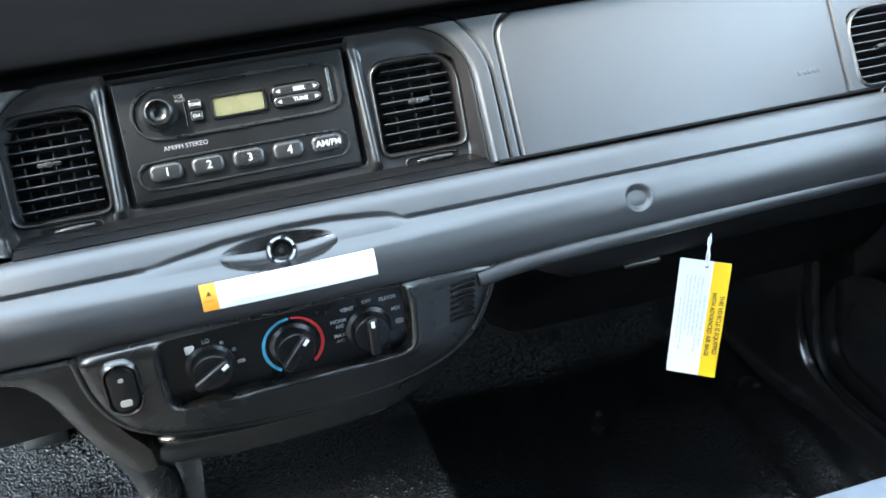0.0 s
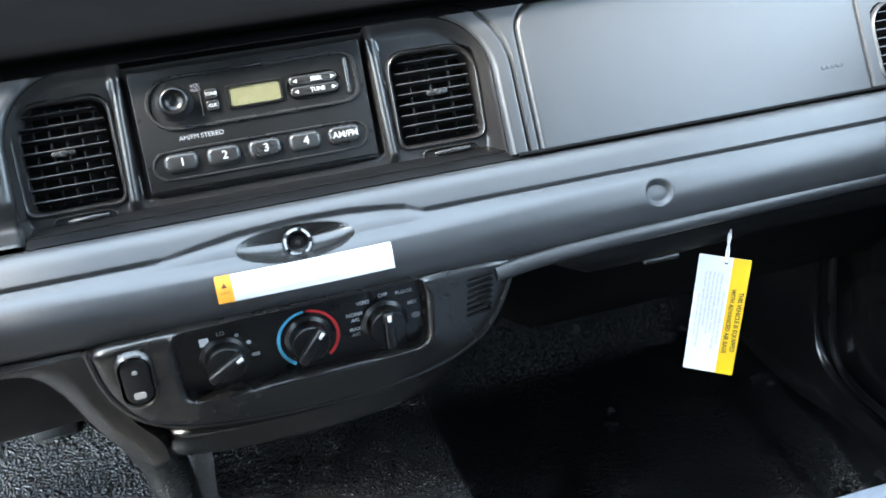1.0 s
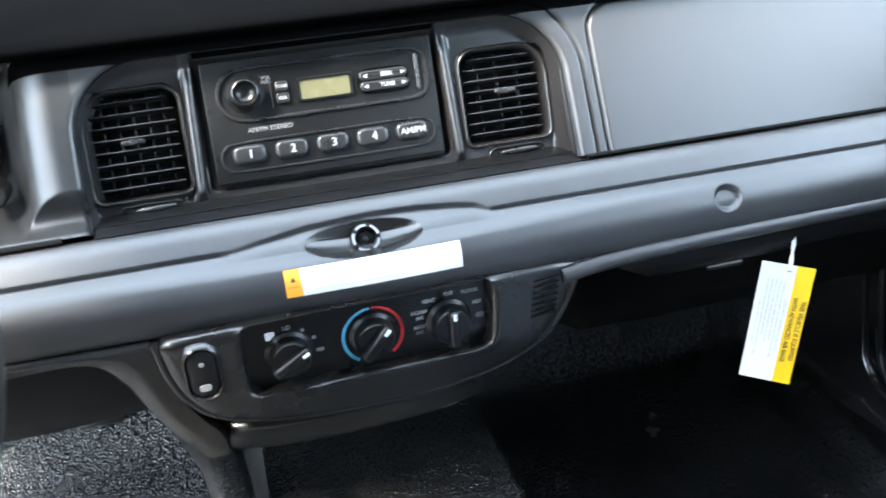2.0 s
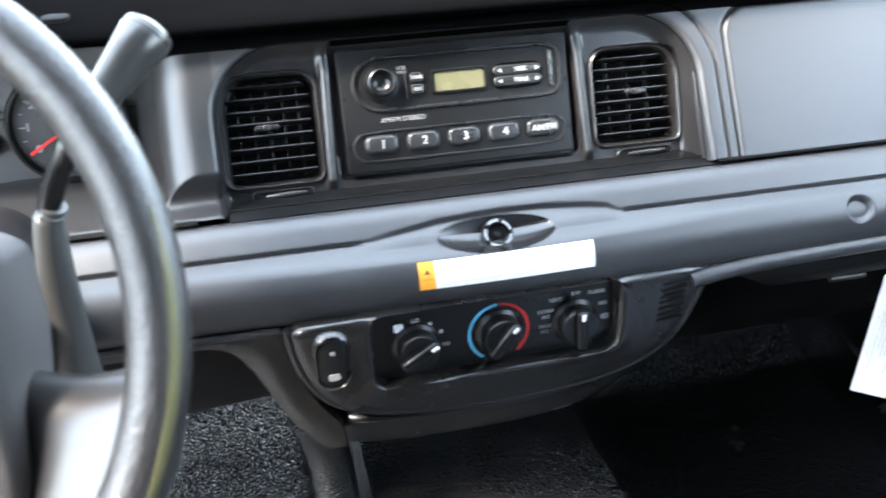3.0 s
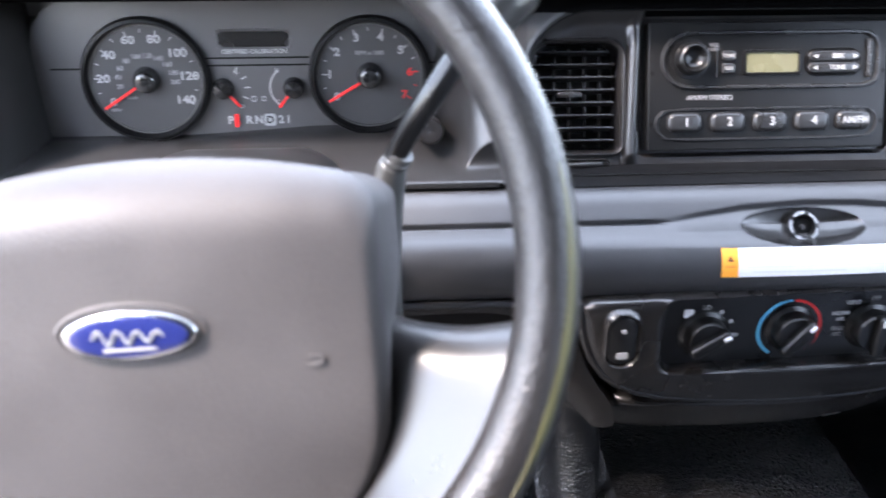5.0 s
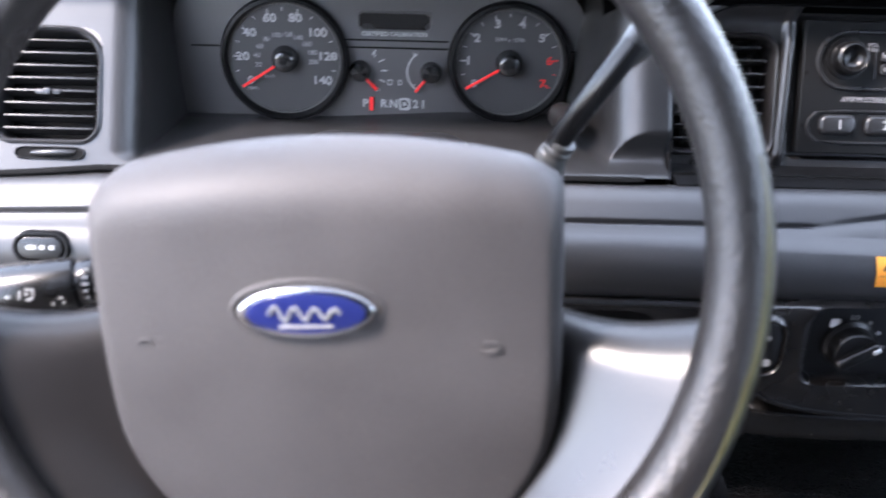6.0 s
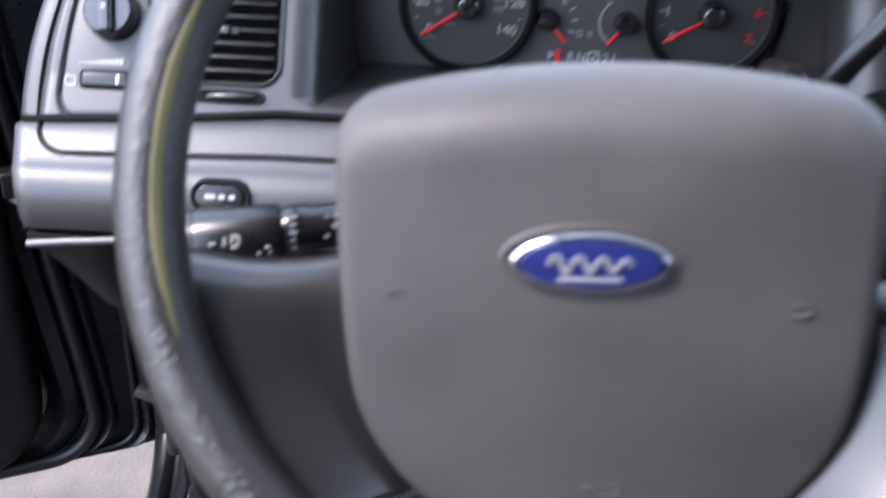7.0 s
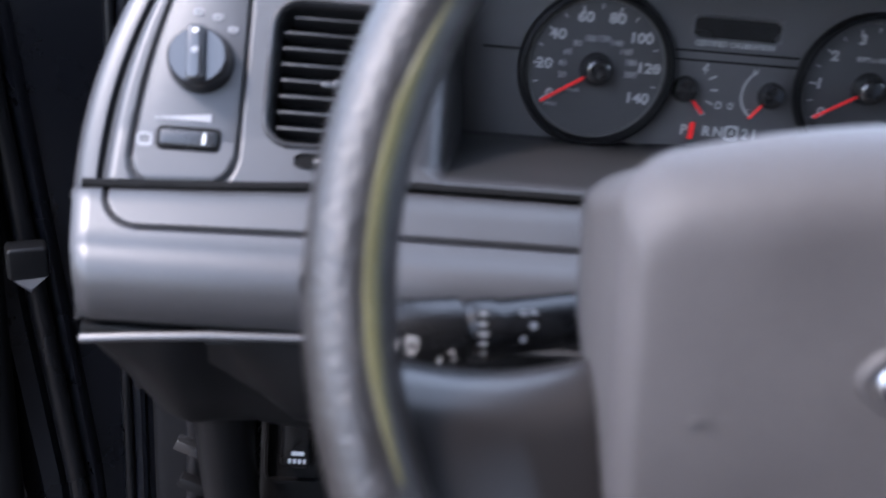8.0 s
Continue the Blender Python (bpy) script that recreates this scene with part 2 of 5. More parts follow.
def lathe(m, profile, n=32, bm=None, cap0=True, cap1=True):
    """Turned shape: profile of (radius, height) along the matrix's z."""
    loops = [[m @ Vector((r * math.cos(2 * math.pi * k / n), r * math.sin(2 * math.pi * k / n), h)) for k in range(n)] for r, h in profile]
    return loft(loops, cap0, cap1, bm)


def block(m, size, bevel=0.0, bm=None, seg=2):
    own = bmesh.new()
    bmesh.ops.create_cube(own, size=1, matrix=m @ Matrix.Diagonal((*size, 1)))
    if bevel:
        bmesh.ops.bevel(own, geom=own.edges[:], offset=bevel, segments=seg, affect="EDGES", profile=0.6)
    if bm is None:
        return own
    me = bpy.data.meshes.new("tmp")
    own.to_mesh(me)
    own.free()
    bm.from_mesh(me)
    bpy.data.meshes.remove(me)
    return bm


def words(name, text, size, m, material, parent, bold=0.0, align="CENTER", stretch=1.0):
    """Lettering in the built-in font, as a thin mesh."""
    cu = bpy.data.curves.new(name, "FONT")
    cu.body, cu.size, cu.align_x, cu.align_y = text, size, align, "CENTER"
    cu.extrude, cu.offset, cu.resolution_u = 0.00015, bold, 3
    tmp = bpy.data.objects.new(name, cu)
    scene.collection.objects.link(tmp)
    bpy.context.view_layer.update()
    me = bpy.data.meshes.new_from_object(tmp.evaluated_get(bpy.context.evaluated_depsgraph_get()))
    bpy.data.objects.remove(tmp)
    me.transform(m @ Matrix.Diagonal((stretch, 1, 1, 1)))
    bm = bmesh.new()
    bm.from_mesh(me)
    bmesh.ops.remove_doubles(bm, verts=bm.verts, dist=1e-6)
    bm.to_mesh(me)
    bm.free()
    me.materials.clear()
    me.materials.append(material)
    ob = new(name, me)
    ob.parent = parent
    return ob


def sdbox(u, v, cx, cy, hw, hh, r):
    """Signed distance to a rounded box, for numpy arrays."""
    qx, qy = np.abs(u - cx) - hw + r, np.abs(v - cy) - hh + r
    return np.hypot(np.maximum(qx, 0), np.maximum(qy, 0)) + np.minimum(np.maximum(qx, qy), 0) - r


RADIO = Face((0, 0, 0.80), 18)
SHELL = Face((0, -0.047, 0.768), 28)

# ---------------------------------------------------------------- ground and the car's shell
def ground():
    bm = bmesh.new()
    for x0, x1, y0, y1, n in ((-4, 1, -3, 3, 40),):
        pts = np.zeros((n + 1, n + 1, 3))
        pts[..., 0], pts[..., 1] = np.meshgrid(np.linspace(x0, x1, n + 1), np.linspace(y0, y1, n + 1))
        grid(pts, bm)
    for x0, x1, y0, y1 in ((-600, -4, -600, 600), (1, 600, -600, 600), (-4, 1, -600, -3), (-4, 1, 3, 600)):
        vs = [bm.verts.new(p) for p in ((x0, y0, 0), (x1, y0, 0), (x1, y1, 0), (x0, y1, 0))]
        bm.faces.new(vs)
    return tagged(part("ground", bm, M_ROAD), "pale sunlit pinkish rough concrete beside the car", "ground", kind="structure")


ground()


def sheet(name, corners, thick, material, label, category):
    """A flat structural panel with thickness, from four corners; it thickens along its normal."""
    a, b, c, d = (Vector(p) for p in corners)
    n = (b - a).cross(c - a).normalized() * thick
    bm = bmesh.new()
    lo = [bm.verts.new(p) for p in (a, b, c, d)]
    hi = [bm.verts.new(p + n) for p in (a, b, c, d)]
    bm.faces.new(lo)
    bm.faces.new(hi[::-1])
    for i in range(4):
        bm.faces.new((lo[i], lo[(i + 1) % 4], hi[(i + 1) % 4], hi[i]))
    return tagged(part(name, bm, material), label, category, kind="structure")


# roof, pillars and passenger side, so that the cabin is closed as a car is; the rear wall is added
sheet("ceiling", ((-0.68, -1.9, 1.42), (0.68, -1.9, 1.42), (0.66, -0.26, 1.41), (-0.66, -0.26, 1.41)), 0.03, M_HEAD, "pale grey cloth headlining of the car", "ceiling")
# unseen rear wall, put here to keep out light from the rear windows
sheet("wall_rear", ((-0.80, -1.16, 0.3), (0.80, -1.16, 0.3), (0.70, -1.16, 1.44), (-0.70, -1.16, 1.44)), 0.05, M_DARK, "unseen dark wall added to block light from behind", "wall")
sheet("wall_right_lower", ((0.80, -1.95, 0.22), (0.80, 0.62, 0.22), (0.80, 0.62, 0.93), (0.80, -1.95, 0.93)), 0.05, M_DOOR, "closed black passenger door trim", "wall")
sheet("wall_left_rear", ((-0.80, -0.95, 0.22), (-0.80, -1.95, 0.22), (-0.80, -1.95, 0.93), (-0.80, -0.95, 0.93)), 0.05, M_DOOR, "closed black rear door trim", "wall")
for side in (-1, 1):
    bm = tube([(side * 0.62, -0.26, 1.42), (side * 0.70, 0.14, 1.18), (side * 0.77, 0.54, 0.93)], [0.04, 0.035, 0.035], 10)
    tagged(part("trim", bm, M_DARK), "dark windscreen pillar trim", "trim", kind="structure")
    bm = tube([(side * 0.66, -0.85, 1.42), (side * 0.74, -0.88, 1.15), (side * 0.80, -0.92, 0.9), (side * 0.80, -0.92, 0.3)], [0.05, 0.05, 0.06, 0.07], 10)
    tagged(part("trim", bm, M_DARK), "dark door pillar trim", "trim", kind="structure")
    bm = tube([(side * 0.67, -0.26, 1.42), (side * 0.70, -0.9, 1.44), (side * 0.69, -1.9, 1.42)], 0.035, 10)
    tagged(part("trim", bm, M_DARK), "dark roof rail trim", "trim", kind="structure")


# ---------------------------------------------------------------- the dashboard
dash = thing("dashboard", "charcoal moulded plastic dashboard across the car's front", "dashboard")
STEP = 0.0011


def shell_sheet(u0, u1, v1, fn):
    nu, nv = int((u1 - u0) / STEP) + 1, int(v1 / STEP) + 1
    u, v = np.meshgrid(np.linspace(u0, u1, nu), np.linspace(0.0035, v1, nv))
    w = fn(u, v)
    s, c = SHELL.s, SHELL.c
    return np.stack([u, -0.047 + v * s - w * c, 0.768 + v * c + w * s], -1), u, v


# the vents' openings, in the planes that they lie in: left, right, bottom, top and corner radii
VENT_L, VENT_R = (-0.183, -0.110, -0.021, 0.062), (0.125, 0.197, -0.020, 0.057)
VENT_DRIVER, VENT_PASSENGER = (-0.676, -0.6045, 0.022, 0.0995), (0.583, 0.660, 0.008, 0.078)


def outside(u, v, boxes, grow=0.003):
    """Which cells of a sheet lie outside the given openings."""
    uc, vc = (u[:-1, :-1] + u[1:, 1:]) / 2, (v[:-1, :-1] + v[1:, 1:]) / 2
    ok = np.ones_like(uc, bool)
    for u0, u1, v0, v1 in boxes:
        ok &= sdbox(uc, vc, (u0 + u1) / 2, (v0 + v1) / 2, (u1 - u0) / 2 + grow, (v1 - v0) / 2 + grow, 0.014) > 0
    return ok


def rolled(sd, width, depth):
    """Depth of a recess whose rim rolls over in a quarter circle."""
    t = np.clip(sd / width, 0, 1)
    return -depth * (1 - np.sqrt(np.clip(1 - (1 - t) ** 2, 0, 1)))


def groove(sd, wide=0.0022, deep=0.0035):
    return -deep * np.clip(1 - np.abs(sd) / wide, 0, 1)


RECESS = (0.0105, 0.040, 0.2015, 0.096, 0.058)


def recess_depth(v):
    """How far the radio's plane lies behind the shell."""
    lean = math.tan(radians(18))
    w = (-0.047 + v * SHELL.s - (v * SHELL.c - 0.032) * lean - 0.0037) / (SHELL.c + SHELL.s * lean)
    return np.clip(-w, 0.004, 0.06)


def binnacle_depth(u, v):
    """The hollow of the instruments: a level ledge, rolled side walls with rounded upper corners, and the back."""
    sd = -sdbox(u, v, -0.3985, 0.0, 0.1975, 0.30, 0.05)
    right = np.clip((u + 0.45) / 0.1, 0, 1)
    rho, steep = 0.020 + 0.012 * right, 7.0 - 3.8 * right
    s0 = rho * steep / np.sqrt(1 + steep * steep)
    t = np.clip(sd, 0, None)
    side = np.where(t < s0, rho - np.sqrt(np.clip(rho * rho - np.minimum(t, s0) ** 2, 0, None)), rho - rho / np.sqrt(1 + steep * steep) + (t - s0) * steep)
    q = np.clip(v - 0.0035, 0, None)
    ledge = 1.93 * (np.sqrt(q * q + 0.004 ** 2) - 0.004)
    back = (0.1165 - SHELL.s * v) / SHELL.c
    d = side
    for other in (ledge, back):
        k = 0.014 + 0.022 * right
        h = np.clip(0.5 + 0.5 * (other - d) / k, 0, 1)
        d = other * (1 - h) + d * h - k * h * (1 - h)
    # the pillar between the instruments and the radio draws back to the ledge at its foot
    f = np.clip((0.040 - v) / 0.036, 0, 1)
    d = np.maximum(d, ledge * f * f * (3 - 2 * f) * np.clip((u + 0.32) / 0.05, 0, 1) * np.clip((-0.172 - u) / 0.008, 0, 1))
    return np.maximum(d, 0)


def shell_centre(u, v):
    sd = sdbox(u, v, *RECESS)
    depth = recess_depth(v)
    t = np.clip((0.0025 - sd) / 0.006, 0, 1)
    w = -0.34 * depth * (1 - np.sqrt(1 - 0.98 * t * t)) - np.clip((-0.0030 - sd) / 0.005, 0, 1) * depth * 1.2
    w += groove(sd - 0.0135, 0.002, 0.0025) * (v < 0.13) * (u > 0)
    w -= binnacle_depth(u, v)
    ridge = sdbox(u, v, 0.0105, 0.030, 0.2155, 0.114, 0.06)
    w += groove(ridge, 0.0019, 0.003) * (u > 0)
    door = sdbox(u, v, 0.4015, 0.0159, 0.166, 0.1159, 0.025)
    w += groove(door, 0.002, 0.004) + 0.0012 * np.clip(-door / 0.004, 0, 1)
    # rounded fall at the top into the dash top
    w -= 0.012 * np.clip((v - 0.130) / 0.02, 0, 1) ** 2
    return w


def shell_left(u, v):
    w = np.zeros_like(u)
    panel = sdbox(u, v, -0.7205, 0.062, 0.0285, 0.060, 0.012)
    w += groove(panel, 0.0019, 0.0032)
    w -= 0.012 * np.clip((v - 0.130) / 0.02, 0, 1) ** 2
    return w


def left_lean(v):
    """The dash's driver end leans inwards as it rises."""
    return 0.017 * np.clip(v / 0.095, 0, 1.6) ** 2


def end_droop(x):
    """The lower edge of the face dips and comes forward towards the driver's door."""
    return 0.0085 * np.clip((-0.605 - x) / 0.15, 0, 1) ** 0.8


pts, u, v = shell_sheet(-0.5972, -0.235, 0.176, shell_centre)
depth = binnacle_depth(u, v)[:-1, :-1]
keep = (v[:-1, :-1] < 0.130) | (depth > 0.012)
# inside the hollow the dash plastic is darkened to stand for its shade
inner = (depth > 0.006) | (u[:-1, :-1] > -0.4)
part("binnacle", grid(pts, keep=keep & inner), M_DASH_SHADE, dash)
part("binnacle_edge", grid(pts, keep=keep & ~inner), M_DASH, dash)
# the face's upper edge turns near-black: shade put into its colour
part("crown", grid(pts, keep=~keep & (v[:-1, :-1] < 0.15)), M_TOP_SHADE, dash)
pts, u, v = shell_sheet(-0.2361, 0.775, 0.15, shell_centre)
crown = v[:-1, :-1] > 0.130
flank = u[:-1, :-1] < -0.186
part("crown", grid(pts, keep=crown), M_TOP_SHADE, dash)
# the flank takes the same darkened dash plastic
part("flank", grid(pts, keep=~crown & flank & (sdbox(u, v, *RECESS)[:-1, :-1] > -0.0100)), M_DASH_SHADE, dash)
part("centre_panel", grid(pts, keep=~crown & ~flank & outside(u, v, (VENT_PASSENGER,)) & (sdbox(u, v, *RECESS)[:-1, :-1] > -0.0100)), M_DASH, dash)
pts, u, v = shell_sheet(-0.7635, -0.5970, 0.15, shell_left)
keep = outside(u, v, (VENT_DRIVER,))
share = np.clip((-0.70 - u) / 0.0635, 0, 1)
pts[..., 0] += share * left_lean(v)
pts[..., 2] -= end_droop(u) * np.clip(1 - v / 0.022, 0, 1)
pts[..., 1] -= end_droop(u) * np.clip(1 - v / 0.022, 0, 1)
roll_in = np.clip((-0.755 - u) / 0.0085, 0, 1) ** 2 * 0.006
pts[..., 1] += roll_in * SHELL.c
pts[..., 2] -= roll_in * SHELL.s
part("side_panel", grid(pts, keep=keep & (v[:-1, :-1] < 0.130)), M_DASH, dash)
part("crown", grid(pts, keep=keep & (v[:-1, :-1] >= 0.130)), M_TOP_SHADE, dash)
# dark joint between the face and the lower roll
path = []
for x in np.linspace(-0.772, -0.21, 60):
    d = float(end_droop(x))
    path.append(SHELL(x, 0.0020, -0.0014) + Vector((0, -d, -d)))
part("joint", tube(path, 0.0028, 8), M_HOLE, dash)
part("joint", tube([SHELL(0.215, 0.0024, -0.0012), SHELL(0.50, 0.0024, -0.0012), SHELL(0.772, 0.0024, -0.0012)], 0.0022, 8), M_HOLE, dash)
part("joint_backing", block(Matrix.Translation((0.0, -0.029, 0.7600)), (1.52, 0.003, 0.0200), 0.0005), M_HOLE, dash)
# end trim at the door
loops = []
for v in np.linspace(-0.012, 0.15, 16):
    lean = float(left_lean(v))
    loops.append([SHELL(-0.7665 + lean, v, -0.040), SHELL(-0.7665 + lean, v, -0.016), SHELL(-0.770 + lean, v, -0.0125), SHELL(-0.776 + lean, v, -0.0125), SHELL(-0.782 + lean, v, -0.016), SHELL(-0.785 + lean, v, -0.022), SHELL(-0.785 + lean, v, -0.040)])
part("end_trim", loft(loops, True, True), M_DASH, dash)

# dash top, a pad with a rolled front edge; its near-black is painted shade
prof = smooth_line([(0.024, 0.893), (0.006, 0.896), (-0.004, 0.904), (0.012, 0.914), (0.10, 0.922), (0.30, 0.935), (0.52, 0.94), (0.52, 0.80)], 3)
xs = np.linspace(-0.775, 0.775, 60)
pts = np.array([[(x, y, z) for x in xs] for y, z in prof])
part("top_pad", grid(pts), M_TOP_SHADE, dash, "matt dash top pad, its shade painted near-black")

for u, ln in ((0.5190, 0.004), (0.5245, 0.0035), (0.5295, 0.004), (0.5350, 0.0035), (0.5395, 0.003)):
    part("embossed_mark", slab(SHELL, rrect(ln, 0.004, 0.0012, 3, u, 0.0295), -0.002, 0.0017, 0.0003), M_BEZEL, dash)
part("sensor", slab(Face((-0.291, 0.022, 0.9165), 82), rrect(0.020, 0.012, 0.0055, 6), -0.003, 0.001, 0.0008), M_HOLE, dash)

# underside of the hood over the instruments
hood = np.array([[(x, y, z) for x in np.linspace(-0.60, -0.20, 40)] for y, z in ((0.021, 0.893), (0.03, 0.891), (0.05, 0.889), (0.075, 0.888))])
part("hood_lining", grid(hood), M_TOP_SHADE, dash)


# lower roll of the dash: a profile swept across the car, with recesses
ROLL = smooth_line([(-0.030, 0.758), (-0.040, 0.765), (-0.047, 0.7665), (-0.056, 0.7625), (-0.066, 0.753), (-0.075, 0.744),
                    (-0.086, 0.738), (-0.094, 0.727), (-0.0955, 0.712), (-0.092, 0.700), (-0.085, 0.694), (-0.068, 0.695)], 3)


def roll_tables():
    p = np.array(ROLL)
    d = np.r_[0, np.cumsum(np.hypot(*np.diff(p, axis=0).T))]
    s = np.linspace(0, d[-1], int(d[-1] / 0.0008))
    q = np.stack([np.interp(s, d, p[:, 0]), np.interp(s, d, p[:, 1])], -1)
    t = np.gradient(q, axis=0)
    t /= np.linalg.norm(t, axis=1)[:, None]
    nrm = np.stack([t[:, 1], -t[:, 0]], -1)
    nrm = np.where((nrm[:, :1] > 0) & (nrm[:, 1:] < 0), -nrm, nrm)
    return s, q, nrm


RS, RQ, RN = roll_tables()
S_CREASE = float(RS[np.argmin(np.hypot(RQ[:, 0] + 0.071, RQ[:, 1] - 0.748))])
S_LIGHT = float(RS[np.argmin(np.hypot(RQ[:, 0] + 0.073, RQ[:, 1] - 0.746))])
S_HOLE = float(RS[np.argmin(np.abs(RQ[:, 1] - 0.731) + (RQ[:, 0] > -0.08))])


def roll_point(x, s, lift=0.0):
    y, z = float(np.interp(s, RS, RQ[:, 0])), float(np.interp(s, RS, RQ[:, 1]))
    ny, nz = float(np.interp(s, RS, RN[:, 0])), float(np.interp(s, RS, RN[:, 1]))
    return Vector((x, y + ny * lift - roll_bulge(x, s), z + nz * lift))


def roll_bulge(x, s):
    g = np.clip(1 - np.abs(np.asarray(x) - 0.01) / 0.24, 0, 1)
    g = g * g * (3 - 2 * g)
    k = np.clip((np.asarray(s) - S_CREASE) / 0.02, 0, 1)
    return 0.006 * g * k


def build_roll():
    nx = 1200
    x, s = np.meshgrid(np.r_[np.linspace(-0.780, -0.701, 180), np.linspace(-0.70, 0.775, nx)], RS)
    y = np.interp(s, RS, RQ[:, 0])
    z = np.interp(s, RS, RQ[:, 1])
    ny = np.interp(s, RS, RN[:, 0])
    nz = np.interp(s, RS, RN[:, 1])
    inlay = sdbox(x, s, 1.0, S_CREASE - 0.2, 1.7605, 0.2, 0.02)
    rise = np.interp(x, [-0.100, -0.07, -0.03, 0.02, 0.06, 0.095, 0.108, 0.116, 0.124], [0.0, 0.006, 0.0125, 0.0155, 0.0145, 0.011, 0.0085, 0.004, 0.0])
    w = groove(inlay, 0.0021, 0.0032) * np.clip(1 - rise / 0.003, 0, 1)
    # eyebrow over the lighter: the ledge is cut back below a curved edge
    top = S_CREASE - rise
    below = np.clip((s - top) / 0.004, 0, 1)
    below = below * below * (3 - 2 * below)
    w -= np.clip(rise / 0.010, 0, 1) * 0.0048 * below * np.clip((S_CREASE + 0.008 - s) / (rise + 0.008), 0, 1)
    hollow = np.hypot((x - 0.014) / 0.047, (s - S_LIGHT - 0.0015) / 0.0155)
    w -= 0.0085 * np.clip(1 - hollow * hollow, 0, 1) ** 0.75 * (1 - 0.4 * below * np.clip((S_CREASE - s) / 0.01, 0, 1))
    # blind round hole on the passenger side
    rh = np.hypot(x - 0.324, s - S_HOLE)
    w -= 0.006 * np.clip((0.0125 - rh) / 0.003, 0, 1)
    # left end falls away
    w -= 0.004 * np.clip((-0.768 - x) / 0.012, 0, 1) ** 2
    dip = end_droop(x) * np.clip(1 - s / S_HOLE, 0, 1)
    end = np.interp(s, [0.0, 0.018, 0.033, 0.053, 0.072, 0.093, 0.111, 0.131], [-0.7845, -0.7785, -0.7755, -0.773, -0.769, -0.7665, -0.7675, -0.7745])
    flank = np.where(x < -0.70, -0.70 + (x + 0.70) * (-0.70 - end) / 0.08, x)
    pts = np.stack([flank, y + ny * w - roll_bulge(x, s) - dip, z + nz * w - dip], -1)
    # cells inside the hollow take the darker pod plastic
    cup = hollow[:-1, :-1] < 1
    part("socket_hollow", grid(pts, keep=cup), M_POD, dash, "dark oval hollow round the lighter socket")
    return part("lower_roll", grid(pts, keep=~cup), M_DASH, dash)


build_roll()
# lower lip under the passenger side of the roll
bm = tube(smooth_line([(0.172, -0.094, 0.688), (0.20, -0.0925, 0.692), (0.26, -0.0905, 0.6955), (0.5, -0.088, 0.699), (0.775, -0.085, 0.701)], 2), 0.0075, 16)
part("lip", bm, M_DASH, dash)
bm = tube([(-0.766, -0.087, 0.6845), (-0.74, -0.089, 0.6885), (-0.70, -0.090, 0.6925), (-0.64, -0.090, 0.695), (-0.45, -0.090, 0.6965), (-0.16, -0.091, 0.6935)], 0.003, 8)
part("lip", bm, M_DASH, dash)


